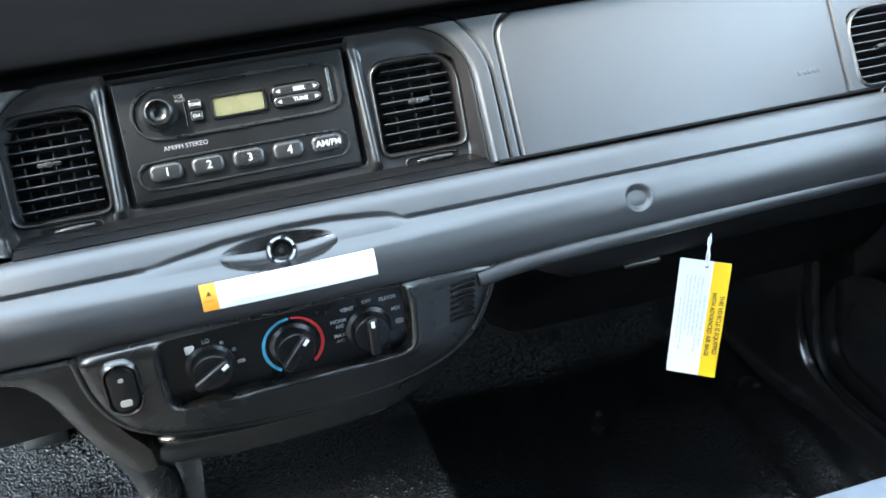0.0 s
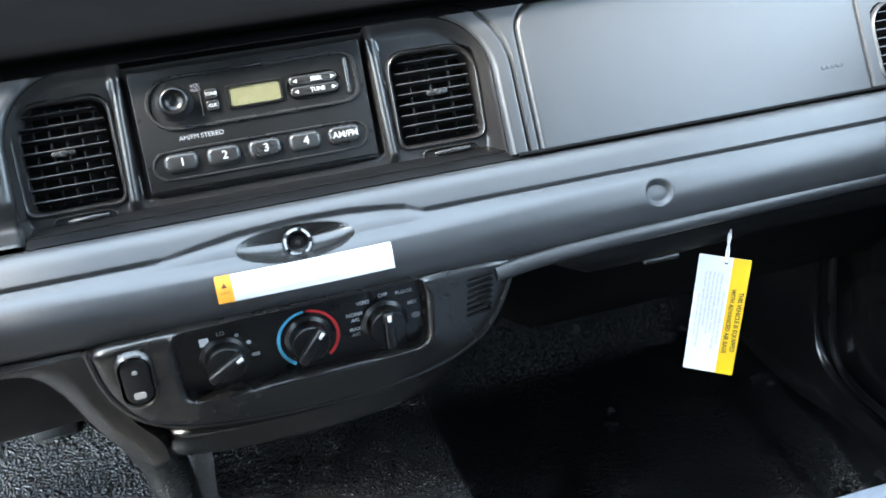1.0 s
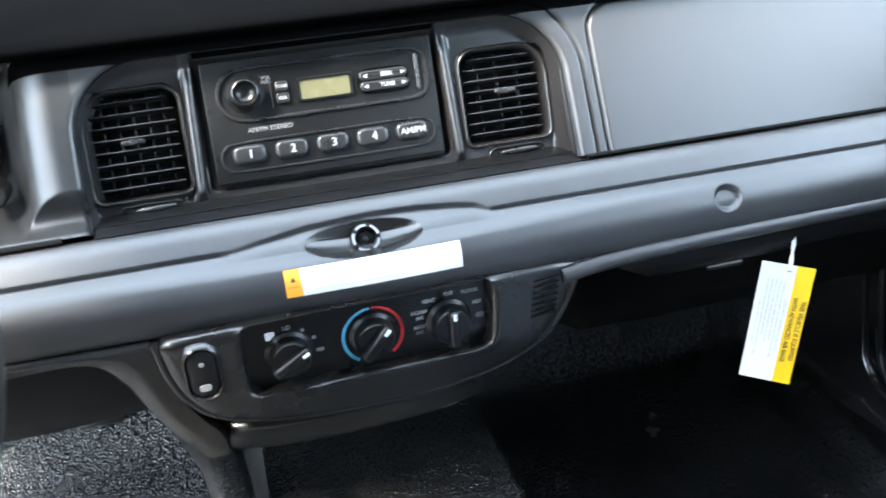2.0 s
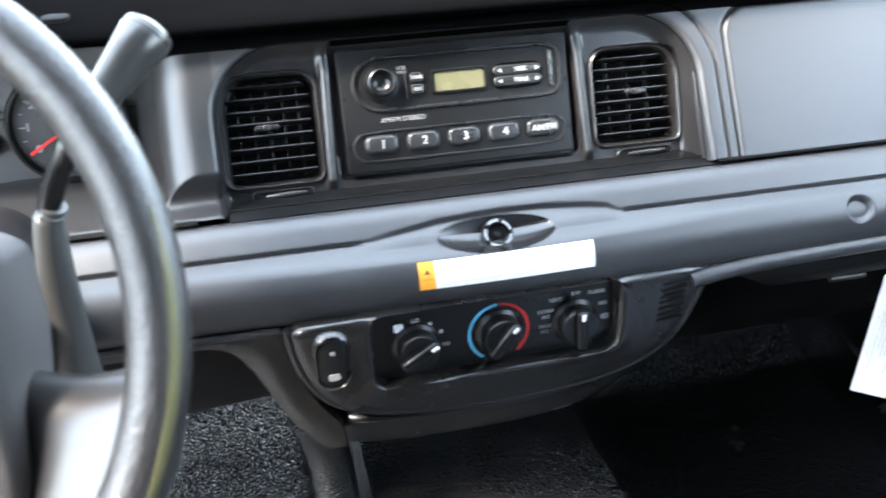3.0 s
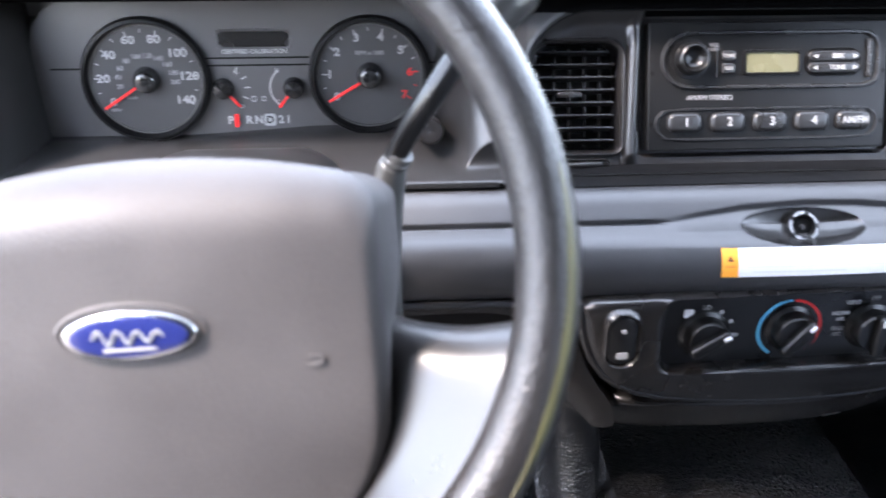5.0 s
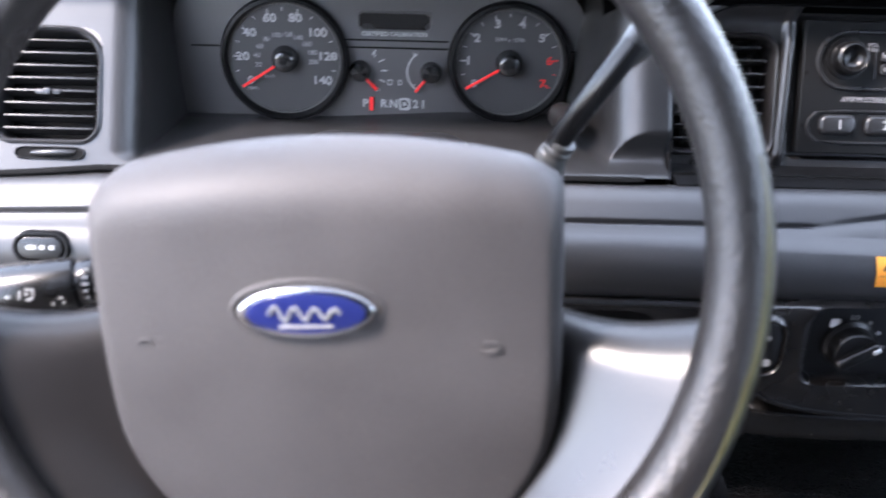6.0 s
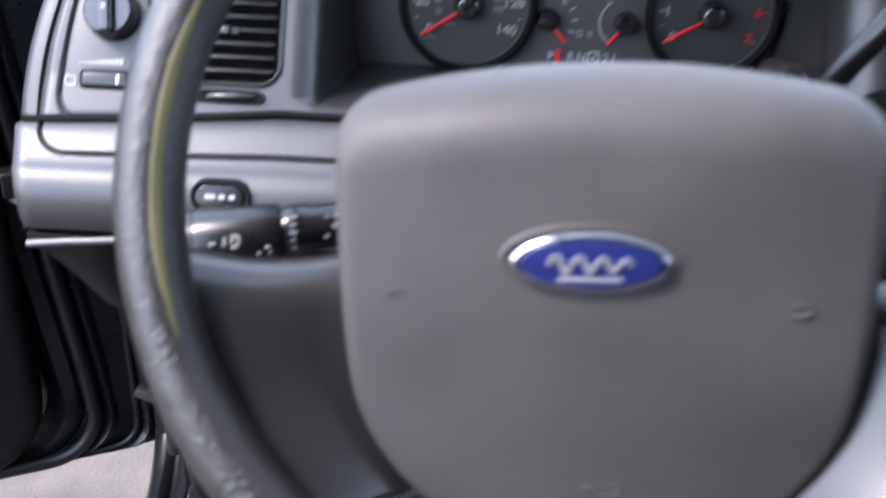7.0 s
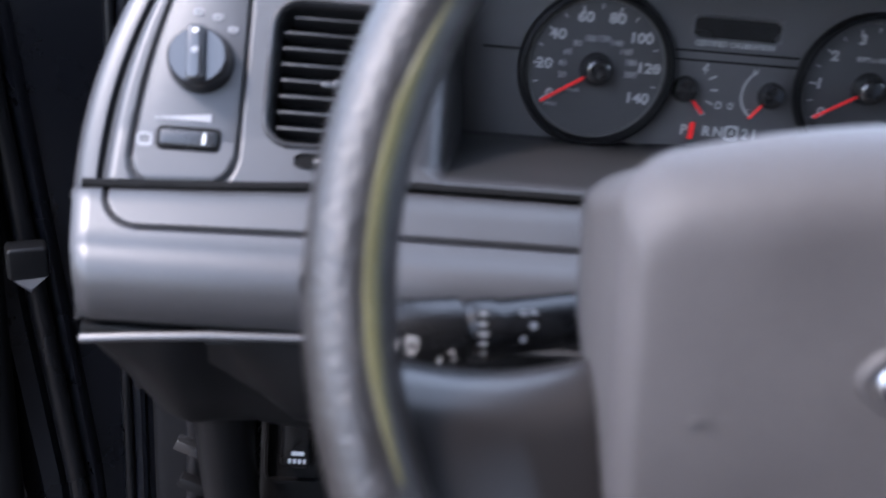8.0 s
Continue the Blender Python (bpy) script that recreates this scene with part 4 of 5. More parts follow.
def build_cluster():
    cl = thing("instrument_cluster", "dark grey instrument cluster with two large gauges", "instrument cluster")
    part("plate", slab(CL, rrect(0.326, 0.116, (0.008, 0.04, 0.04, 0.008), 8, -0.406, 0.829), -0.012, 0.0, 0.001), M_CLUSTER, cl)
    # seam lines across the plate
    for x0, x1, z in ((-0.556, -0.527, 0.831), (-0.436, -0.352, 0.8385), (-0.440, -0.352, 0.8325), (-0.262, -0.245, 0.833)):
        part("seam", block(CL.m((x0 + x1) / 2, z, 0.0), (x1 - x0, 0.0012, 0.0012)), M_HOLE, cl)
    raised = part("display_panel", ring(CL, rrect(0.060, 0.017, 0.002, 4, -0.395, 0.8535), rrect(0.0555, 0.0125, 0.001, 4, -0.395, 0.8535), ((0, -0.001), (0.3, 0.0012), (1, 0.0004)), 48), M_CLUSTER, cl)
    part("display", slab(CL, rrect(0.0555, 0.0125, 0.001, 3, -0.395, 0.8535), -0.001, 0.0006), M_LCDOFF, raised)
    words("marking", "CERTIFIED CALIBRATION", 0.0046, CL.m(-0.395, 0.8435, 0.0004), M_NUM, cl, 0.0001)

    def gauge(x, z, r, labels, red_from, minor, needle, name):
        g = part("gauge_ring", lathe(CL.m(x, z, 0), [(r + 0.0045, -0.001), (r + 0.005, 0.004), (r + 0.0035, 0.008), (r + 0.001, 0.0085), (r - 0.0005, 0.005), (r - 0.002, -0.001)], 72, cap0=False, cap1=False), M_DARK, cl)
        part("dial", lathe(CL.m(x, z, 0), [(r - 0.0005, -0.001), (r - 0.0005, 0.001), (0.0, 0.0011)], 72, cap1=False), M_DIAL, g)
        part("inner_ring", lathe(CL.m(x, z, 0.0), [(r - 0.0008, 0.001), (r - 0.0012, 0.0022), (r - 0.0024, 0.0022), (r - 0.0028, 0.001)], 72, cap0=False, cap1=False), M_SLEEVE, g)
        n = len(labels)
        for k, t in enumerate(labels):
            a = radians(213 - 34.8 * k)
            mt = M_REDPRINT if k >= red_from else M_NUM
            words("numeral", t, 0.0092, CL.m(x + 0.73 * r * math.cos(a), z + 0.73 * r * math.sin(a), 0.0014), mt, g, 0.00025, stretch=1.15)
        for k in range((n - 1) * minor + 1):
            a = 213 - 34.8 * k / minor
            big = k % minor == 0
            ln = 0.0052 if big else 0.003
            m = CL.m(x + (r - 0.0052 - ln / 2) * math.cos(radians(a)), z + (r - 0.0052 - ln / 2) * math.sin(radians(a)), 0.0014, a)
            part("tick", block(m, (ln, 0.0011 if big else 0.0007, 0.0003)), M_REDPRINT if k / minor >= red_from else M_NUM, g)
        a = radians(needle)
        m = CL.m(x + 0.5 * r * math.cos(a) * 0.95, z + 0.5 * r * math.sin(a) * 0.95, 0.0065, needle)
        nd = part("needle", block(m, (r * 0.82, 0.0022, 0.0012), 0.0004, seg=1), M_RED, g)
        part("hub", lathe(CL.m(x, z, 0.001), [(0.0108, 0), (0.0104, 0.004), (0.0088, 0.0085), (0.0078, 0.0105), (0.006, 0.0115), (0.0, 0.0112)], 36), M_HUB, nd)
        return g

    g = gauge(-0.482, 0.822, 0.0462, ["0", "20", "40", "60", "80", "100", "120", "140"], 99, 2, 213, "speed")
    for k in range(10):
        a = radians(196 - 22.5 * k)
        words("numeral", str(20 * (k + 1)), 0.0054, CL.m(-0.482 + 0.0225 * math.cos(a), 0.822 + 0.0195 * math.sin(a), 0.0014), M_GREYPRINT, g)
    words("marking", "km/h", 0.004, CL.m(-0.495, 0.8075, 0.0014), M_GREYPRINT, g)
    words("marking", "MPH", 0.004, CL.m(-0.509, 0.797, 0.0014), M_GREYPRINT, g)
    t = gauge(-0.3035, 0.823, 0.0445, [str(k) for k in range(8)], 6, 2, 211, "rev")
    words("marking", "RPM x 1000", 0.0046, CL.m(-0.3035, 0.8415, 0.0014), M_NUM, t)
    # the two small gauges
    for x, tip, arc in ((-0.4225, -48, None), (-0.3655, 232, 1)):
        z = 0.8135
        sg = part("small_gauge", lathe(CL.m(x, z, 0), [(0.0088, -0.001), (0.0085, 0.004), (0.0068, 0.0075), (0.0, 0.0085)], 32), M_HUB, cl)
        a = radians(tip)
        part("needle", block(CL.m(x + 0.014 * math.cos(a), z + 0.014 * math.sin(a), 0.003, tip), (0.012, 0.0022, 0.001), 0.0003, seg=1), M_RED, sg)
        if arc:
            lo, hi = [], []
            for k in range(17):
                b = radians(128 + 104 * k / 16)
                lo.append(CL(x + 0.0185 * math.cos(b), z + 0.0175 * math.sin(b), 0.0006))
                hi.append(CL(x + 0.0200 * math.cos(b), z + 0.0190 * math.sin(b), 0.0006))
            part("arc", loft([lo, hi], closed=False), M_NUM, sg)
            words("marking", "H", 0.0052, CL.m(x - 0.013, z + 0.0145, 0.0008), M_NUM, sg)
            words("marking", "C", 0.0052, CL.m(x - 0.0135, z - 0.012, 0.0008), M_NUM, sg)
        else:
            for b in (55, 28, 2, -25, -52):
                ca, sa = math.cos(radians(b)), math.sin(radians(b))
                part("tick", block(CL.m(x + 0.0195 * ca, z + 0.0185 * sa, 0.0005, b), (0.005, 0.0012, 0.0004)), M_NUM, sg)
            words("marking", "F", 0.0052, CL.m(x + 0.012, z + 0.0125, 0.0008), M_NUM, sg)
    # warning symbols between the small gauges
    for x, z, w, h in ((-0.3985, 0.8045, 0.0042, 0.0050), (-0.3905, 0.8045, 0.0034, 0.0044), (-0.4085, 0.7985, 0.0036, 0.0030)):
        part("symbol", ring(CL, rrect(w, h, 0.0008, 3, x, z), rrect(w * 0.6, h * 0.6, 0.0004, 3, x, z), ((0, 0.0002), (0.1, 0.0007), (0.9, 0.0007), (1, 0.0002)), 24), M_GREYPRINT, cl)
    # gear selector row
    for t, x in (("P", -0.4185), ("R", -0.4035), ("N", -0.3955), ("2", -0.3775), ("1", -0.3715)):
        words("gear_letter", t, 0.0092, CL.m(x, 0.7865, 0.0006), M_NUM, cl, 0.0003)
    box = part("gear_box", slab(CL, rrect(0.0095, 0.0102, 0.002, 4, -0.3865, 0.7865), 0.0, 0.0007), M_NUM, cl)
    words("gear_letter", "D", 0.0085, CL.m(-0.3865, 0.7865, 0.0009), M_INK, box, 0.0002)
    part("gear_pointer", block(CL.m(-0.4135, 0.7865, 0.0012), (0.0032, 0.011, 0.0008)), M_RED, cl)


build_cluster()

# ---------------------------------------------------------------- driver's side panel: vent, light switch, dimmer
vent(*VENT_DRIVER, SHELL, 0.03, 8, 0, (0.012, 0.022, 0.014, 0.012), (-0.640, 0.056), 0.002, M_DASH)
vent(*VENT_PASSENGER, SHELL, 0.03, 8, 0, (0.010, 0.014, 0.022, 0.010), (0.62, 0.042), 0.002, M_DASH)


def build_light_switch():
    ob = thing("light_switch_panel", "grey panel with rotary headlight switch and dimmer wheel", "switch panel")
    outline = polar(rrect(0.0535, 0.116, (0.003, 0.006, 0.03, 0.010), 8, -0.7195, 0.062), 96, (-0.7195, 0.062))
    outline = [(u + min(max((-0.70 - u) / 0.0635, 0.0), 1.0) * float(left_lean(v)), v) for u, v in outline]
    part("plate", slab(SHELL, outline, -0.004, 0.0003, 0.0006), M_DASH, ob)
    m = SHELL.m(-0.7155, 0.0625, 0.0006)
    k = part("knob", lathe(m, [(0.0182, 0), (0.0182, 0.002), (0.0172, 0.0045), (0.0165, 0.011), (0.015, 0.013), (0.0, 0.0133)], 40), M_SWITCH, ob)
    part("grip", block(m @ Matrix.Rotation(radians(4), 4, "Z") @ Matrix.Translation((0, 0, 0.0145)), (0.010, 0.031, 0.009), 0.003, seg=3), M_SWITCH, k)
    part("pointer", lathe(m @ Matrix.Translation((-0.0005, 0.0115, 0.0188)), [(0.0013, 0), (0.0013, 0.0006)], 12), M_PRINT, k)
    part("mark", lathe(m @ Matrix.Translation((0, 0.001, 0.0188)), [(0.0016, 0), (0.0016, 0.0005)], 12), M_GREYPRINT, k)
    for u, v in ((-0.7195, 0.0905), (-0.7088, 0.0885), (-0.6998, 0.0820)):
        part("symbol", ring(SHELL, rrect(0.0055, 0.0034, 0.0014, 3, u, v), rrect(0.0035, 0.0016, 0.0006, 3, u, v), ((0, 0.0006), (0.1, 0.0012), (0.9, 0.0012), (1, 0.0006)), 24), M_GREYPRINT, ob)
    part("dimmer_slot", slab(SHELL, rrect(0.035, 0.0135, 0.0035, 5, -0.7185, 0.0188), 0.0, 0.0016, 0.0008), M_HOLE, ob)
    part("dimmer_wheel", slab(SHELL, rrect(0.0315, 0.0102, 0.0025, 5, -0.7185, 0.0188), 0.0, 0.0036, 0.0022), M_BUTTON, ob)
    part("mark", slab(SHELL, rrect(0.0012, 0.006, 0.0004, 2, -0.7095, 0.0188), 0.002, 0.0039), M_PRINT, ob)
    for q in range(11):
        h = 0.0010 + 0.00034 * q
        part("scale_bar", slab(SHELL, rrect(0.0022, h, 0.0002, 1, -0.7365 + 0.0028 * q, 0.0288 + h / 2), 0.0006, 0.0012), M_GREYPRINT, ob)
    part("symbol", ring(SHELL, rrect(0.0085, 0.0075, 0.002, 3, -0.7420, 0.0172), rrect(0.0055, 0.0045, 0.001, 3, -0.7420, 0.0172), ((0, 0.0006), (0.1, 0.0012), (0.9, 0.0012), (1, 0.0006)), 24), M_GREYPRINT, ob)


build_light_switch()


def build_pedal_button():
    ob = thing("pedal_adjust_switch", "small oval black switch on the dash roll", "switch")
    F = Face((-0.631, -0.0935, 0.7285), 18)
    part("rim", ring(F, rrect(0.040, 0.024, 0.0115, 8), rrect(0.032, 0.016, 0.0078, 8), ((0, -0.004), (0.3, 0.003), (0.7, 0.003), (1, -0.001)), 64), M_DARK, ob)
    part("rocker", slab(F, rrect(0.032, 0.016, 0.0078, 8), -0.003, 0.003, 0.0015), M_GLOSS, ob)
    for du, w in ((-0.006, 0.007), (0.0015, 0.004), (0.008, 0.004)):
        part("mark", slab(F, rrect(w, 0.0032, 0.0010, 4, du, 0.0006), 0.0025, 0.0035), M_NUM, ob)


build_pedal_button()


# ---------------------------------------------------------------- driver's knee panel
def build_bolster():
    ob = thing("knee_panel", "black knee panel under the driver's side of the dash", "panel")

    def cover(name, stations, mt=M_DARK):
        rows = []
        for x, bot in stations:
            back = 0.014 * min(max((x + 0.712) / 0.02, 0.0), 1.0)
            rows.append([Vector((x, y + back, z)) for y, z in ((-0.070, 0.697), (-0.086, 0.692), (-0.0875, 0.686), (-0.080, (0.69 + bot) / 2), (-0.066, bot + 0.005), (-0.060, bot), (0.02, bot + 0.012))])
        return part(name, loft(rows, closed=False), mt, ob)

    cover("end_gusset", ((-0.766, 0.673), (-0.762, 0.668), (-0.744, 0.642), (-0.728, 0.624), (-0.714, 0.618), (-0.700, 0.616), (-0.680, 0.614), (-0.650, 0.610), (-0.610, 0.606)))
    rows = []
    for x, bot in ((-0.700, 0.676), (-0.690, 0.664), (-0.672, 0.642), (-0.655, 0.624), (-0.62, 0.618), (-0.56, 0.618), (-0.52, 0.640), (-0.47, 0.655), (-0.38, 0.630), (-0.33, 0.610), (-0.29, 0.604), (-0.25, 0.604), (-0.21, 0.606), (-0.18, 0.608), (-0.150, 0.608)):
        back = 0.013 * min(max((x + 0.38) / 0.05, 0.0), 1.0)
        mid = (0.69 + bot) / 2
        rows.append([Vector((x, y + back, z)) for y, z in ((-0.070, 0.697), (-0.086, 0.692), (-0.0875, 0.686), (-0.086, mid + 0.012), (-0.080, mid - 0.012), (-0.066, bot + 0.006), (-0.058, bot), (0.02, bot + 0.012))])
    part("cover", loft(rows, closed=False), M_DARK, ob, "soft-cornered black cover")
    # satin frame that borders the cover and runs down beside the heater panel
    stations = smooth_line([(-0.345, 0.698, -0.345, 0.680), (-0.300, 0.698, -0.300, 0.682), (-0.240, 0.698, -0.235, 0.684), (-0.190, 0.697, -0.205, 0.682), (-0.157, 0.697, -0.188, 0.664), (-0.154, 0.676, -0.178, 0.645), (-0.147, 0.645, -0.168, 0.623),
                            (-0.132, 0.616, -0.157, 0.602), (-0.118, 0.600, -0.146, 0.588), (-0.116, 0.578, -0.136, 0.577)], 2)
    rows = [[Vector((ou, -0.055, ov)), Vector((ou, -0.084, ov)), Vector((ou * 0.94 + iu * 0.06, -0.0885, ov * 0.94 + iv * 0.06)), Vector((ou * 0.5 + iu * 0.5, -0.0895, ov * 0.5 + iv * 0.5)), Vector((ou * 0.1 + iu * 0.9, -0.0870, ov * 0.1 + iv * 0.9)), Vector((iu, -0.083, iv)), Vector((iu, -0.055, iv))] for ou, ov, iu, iv in stations]
    part("frame", loft(rows, True, True, closed=True), M_POD, ob, "satin dark frame")
    # covering that wraps the tunnel's corner
    bm = tube(smooth_line([(-0.142, -0.052, 0.592), (-0.140, -0.036, 0.57), (-0.130, -0.022, 0.53), (-0.126, -0.02, 0.48), (-0.124, -0.03, 0.40)], 2), 0.020, 14)
    part("corner_covering", bm, M_VINYL, ob, "fuzzy black floor covering")
    # lower tray with the release lever
    F = Face((0, -0.03, 0), 6)
    part("bracket", slab(F, rrect(0.075, 0.16, 0.008, 5, -0.650, 0.545), -0.02, 0.0, 0.004), M_DARK, ob)
    part("bracket_rim", ring(F, rrect(0.046, 0.075, 0.006, 5, -0.662, 0.559), rrect(0.036, 0.064, 0.005, 5, -0.662, 0.559), ((0, -0.001), (0.3, 0.004), (0.7, 0.004), (1, -0.002)), 48), M_DARK, ob)
    lever = part("release_lever", slab(F, rrect(0.021, 0.046, 0.004, 4, -0.662, 0.561), 0.0, 0.010, 0.003), M_GLOSS, ob)
    part("mark", slab(F, rrect(0.009, 0.003, 0.001, 3, -0.660, 0.5505), 0.009, 0.0106), M_PRINT, lever)
    for q in range(4):
        part("mark", slab(F, rrect(0.0022, 0.0035, 0.0006, 2, -0.6655 + 0.0034 * q, 0.5445), 0.009, 0.0106), M_PRINT, lever)
    part("strut", tube([(-0.706, -0.020, 0.632), (-0.703, -0.012, 0.56), (-0.694, 0.005, 0.45), (-0.69, 0.03, 0.34)], [0.020, 0.0185, 0.018, 0.018], 16), M_DARK, ob)

    # wiring clips behind the end of the panel
    loom = part("wiring_loom", tube(smooth_line([(-0.772, 0.09, 0.60), (-0.768, 0.07, 0.578), (-0.752, 0.065, 0.565), (-0.738, 0.06, 0.545), (-0.742, 0.06, 0.47), (-0.735, 0.05, 0.40)], 2), 0.007, 10), M_RUBBER, ob)
    for x, z, mt in ((-0.764, 0.590, M_GREYPRINT), (-0.740, 0.532, M_SWITCH), (-0.738, 0.500, M_DARK), (-0.752, 0.47, M_SWITCH)):
        part("clip", block(Matrix.Translation((x, 0.042, z)) @ Matrix.Rotation(0.4, 4, "Y"), (0.008 if mt is M_GREYPRINT else 0.022, 0.01, 0.009), 0.002), mt, loom)


build_bolster()

# ---------------------------------------------------------------- steering column, wheel, levers
WH = Face((-0.4175, -0.270, 0.8216), 27.5, 4, -7.5)


def build_wheel():
    ob = thing("steering_wheel", "grey four-spoke vinyl steering wheel with airbag pad", "steering wheel")
    n, k = 160, 20
    R, r = 0.1991, 0.0158
    loops = []
    for i in range(n):
        a = 2 * math.pi * i / n
        cu, cv = math.cos(a), math.sin(a)
        loops.append([WH((R + r * math.cos(2 * math.pi * j / k)) * cu, (R + r * math.cos(2 * math.pi * j / k)) * cv, r * 1.05 * math.sin(2 * math.pi * j / k)) for j in range(k)])
    rim = part("rim", loft(loops + [loops[0]]), M_WHEEL, ob)
    # olive reflected light painted as finely ribbed bands, inner left and outer right
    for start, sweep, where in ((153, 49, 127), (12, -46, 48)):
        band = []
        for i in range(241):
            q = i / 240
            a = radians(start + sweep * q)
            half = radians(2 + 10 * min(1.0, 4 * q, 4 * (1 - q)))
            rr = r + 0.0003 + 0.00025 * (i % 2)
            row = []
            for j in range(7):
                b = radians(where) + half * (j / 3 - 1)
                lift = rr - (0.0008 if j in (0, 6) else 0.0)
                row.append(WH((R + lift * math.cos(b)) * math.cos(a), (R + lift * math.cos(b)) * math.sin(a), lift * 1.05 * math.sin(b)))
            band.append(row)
        part("seam", loft(band, closed=False), M_OLIVE_SHEEN, rim, "olive reflected light painted along the rim")
    # airbag pad with a rolled edge
    P = Face((-0.4140, -0.287, 0.80), 7, 4, -4)

    def outline(share, extra=0.0):
        """The pad's outline drawn in from its edge, more at the top than at the sides."""
        side, top = 0.009 * share, 0.034 * share
        lp = rrect(0.2295 - 2 * side, 0.228 - top - side, (0.086 - side, 0.020 - side, 0.020 - side, 0.086 - side), 14, 0.0, -0.0345 - (top - side) / 2)
        corners = [lp[15 * k:15 * k + 15] for k in range(4)]
        lp = []
        for k, arc in enumerate(corners):
            a, b = arc[-1], corners[(k + 1) % 4][0]
            lp += arc + [(a[0] + (b[0] - a[0]) * q / 12, a[1] + (b[1] - a[1]) * q / 12) for q in range(1, 12)]
        lp = [(u * (1 - 0.10 * max(0.0, (-0.03 - v) / 0.118) ** 1.5), v) for u, v in lp]
        return [(u, v + (0.015 * (1 - (u / 0.113) ** 2) - 0.020) * max(0.0, v) / 0.08) for u, v in lp]

    def crown(u, v):
        """The pad's gently domed front."""
        return 0.009 - 0.0085 * (u / 0.105) ** 2 - 0.0045 * ((v + 0.0375) / 0.1) ** 2

    o = outline(0)

    def behind(grow, w):
        """The pad's flank: it flares a little upwards and draws in towards the bottom."""
        return [P(u * (1 + grow - 0.16 * min(max(-v - 0.01, 0.0) / 0.11, 1.0) * grow / 0.04), v * (1 - 6.0 * grow if v > 0 else 1 - grow), w) for u, v in o]

    loops = [behind(0.04, -0.085), behind(0.025, -0.05)]
    for q in range(11):
        a = radians(90 * q / 10)
        loops.append([P(u, v, crown(u, v) - (0.013 + 0.030 * (max(0.0, v - 0.025) / 0.055) ** 1.5) * (1 - math.sin(a))) for u, v in outline(1 - math.cos(a))])
    core = outline(1)
    for k in (0.96, 0.9, 0.8, 0.65, 0.45, 0.25, 0.08):
        loops.append([P(u * k, -0.0375 + (v + 0.0375) * k, crown(u * k, -0.0375 + (v + 0.0375) * k)) for u, v in core])
    pad = part("airbag_pad", loft(loops, False, True), M_PAD, ob, smooth=70)
    # badge: plain oval, lettering left as a pale squiggle
    def oval(rx, ry, m=48):
        return [(rx * math.cos(2 * math.pi * q / m), ry * math.sin(2 * math.pi * q / m)) for q in range(m)]
    B = Face(P(-0.0054, 0.0004, 0.0082), 7, 4, -4)
    part("badge_recess", ring(B, oval(0.038, 0.0165), oval(0.0335, 0.0135), ((0, -0.0012), (0.4, 0.0006), (0.7, 0.0002), (1, -0.002)), 64, (0, 0)), M_PAD, pad)
    badge = part("badge", slab(B, oval(0.0325, 0.0128), -0.003, 0.0042, 0.0018), M_CHROME, pad, "blue oval badge with a bright rim")
    part("enamel", slab(B, oval(0.0285, 0.0103), 0.003, 0.0048, 0.0004, crown=0.0006), M_BLUE, badge)
    wave = [(-0.0165 + 0.033 * q / 60, 0.0038 * math.sin(2 * math.pi * 3.5 * q / 60) * (1 - 0.4 * q / 60)) for q in range(61)]
    part("emblem_wave", tube([B(x, y, 0.0052) for x, y in wave], [0.0011 + 0.0006 * abs(math.cos(math.pi * 3.5 * q / 60)) for q in range(61)], 8, flat=0.5), M_NUM, badge)
    part("emblem_bar", slab(B, rrect(0.026, 0.0015, 0.0007, 3, 0.0, -0.0062), 0.004, 0.0055, 0.0003), M_NUM, badge)
    # faint moulded horn marks
    for u, v in ((-0.083, -0.018), (0.0755, -0.021), (0.002, -0.109)):
        top = crown(u, v) + 0.0003
        for du, rx, a0, a1 in ((-0.005, 0.0032, 30, 200), (0.0035, 0.0052, -170, 120)):
            curl = [(u + du + rx * math.cos(radians(a)), v + 0.5 * rx * math.sin(radians(a))) for a in np.linspace(a0, a1, 15)]
            part("horn_mark", tube([P(x, y, top - 0.0004) for x, y in curl], 0.0007, 6), M_PAD, pad)
    # spokes: broad webs from the rim to the pad, their outer edge running into the rim
    for s in (-1, 1):
        cols = []
        for q in np.linspace(0, 1, 17):
            col = []
            dish = -0.003 - 0.046 * (1 - q) ** 1.15 - 0.022 * max(0.0, (0.25 - q) / 0.25) ** 1.5
            for e, drop in ((0.05, 0.040), (0.0, 0.028), (0.004, 0.0215), (0.018, 0.0155), (0.040, 0.0108), (0.07, 0.0070), (0.11, 0.0040), (0.155, 0.0019), (0.21, 0.0006), (0.3, 0.0), (0.45, 0.0), (0.6, 0.0), (0.75, 0.0), (0.9, 0.0), (0.97, 0.002), (1.0, 0.010), (0.98, 0.028)):
                a = radians(-9.0 - 42 * e)
                iu, iv = 0.088 - 0.046 * e ** 1.5, -0.017 - 0.118 * e
                ru, rv = 0.197 * math.cos(a), 0.197 * math.sin(a)
                col.append(WH(s * (iu + (ru - iu) * q), iv + (rv - iv) * q - 0.010 * math.sin(math.pi * q) * (1 - e), dish - drop - 0.40 * max(0.0, e - 0.15) * 0.118 * (1 - q) ** 1.2))
            cols.append(col)
        part("spoke", loft(cols, closed=False), M_SPOKE, ob, "darker glossy spoke")
    # hub behind the pad
    part("hub", lathe(WH.m(0, -0.01, -0.06), [(0.04, -0.02), (0.045, 0.0), (0.045, 0.02)], 40), M_DARK, ob)
    return ob


build_wheel()


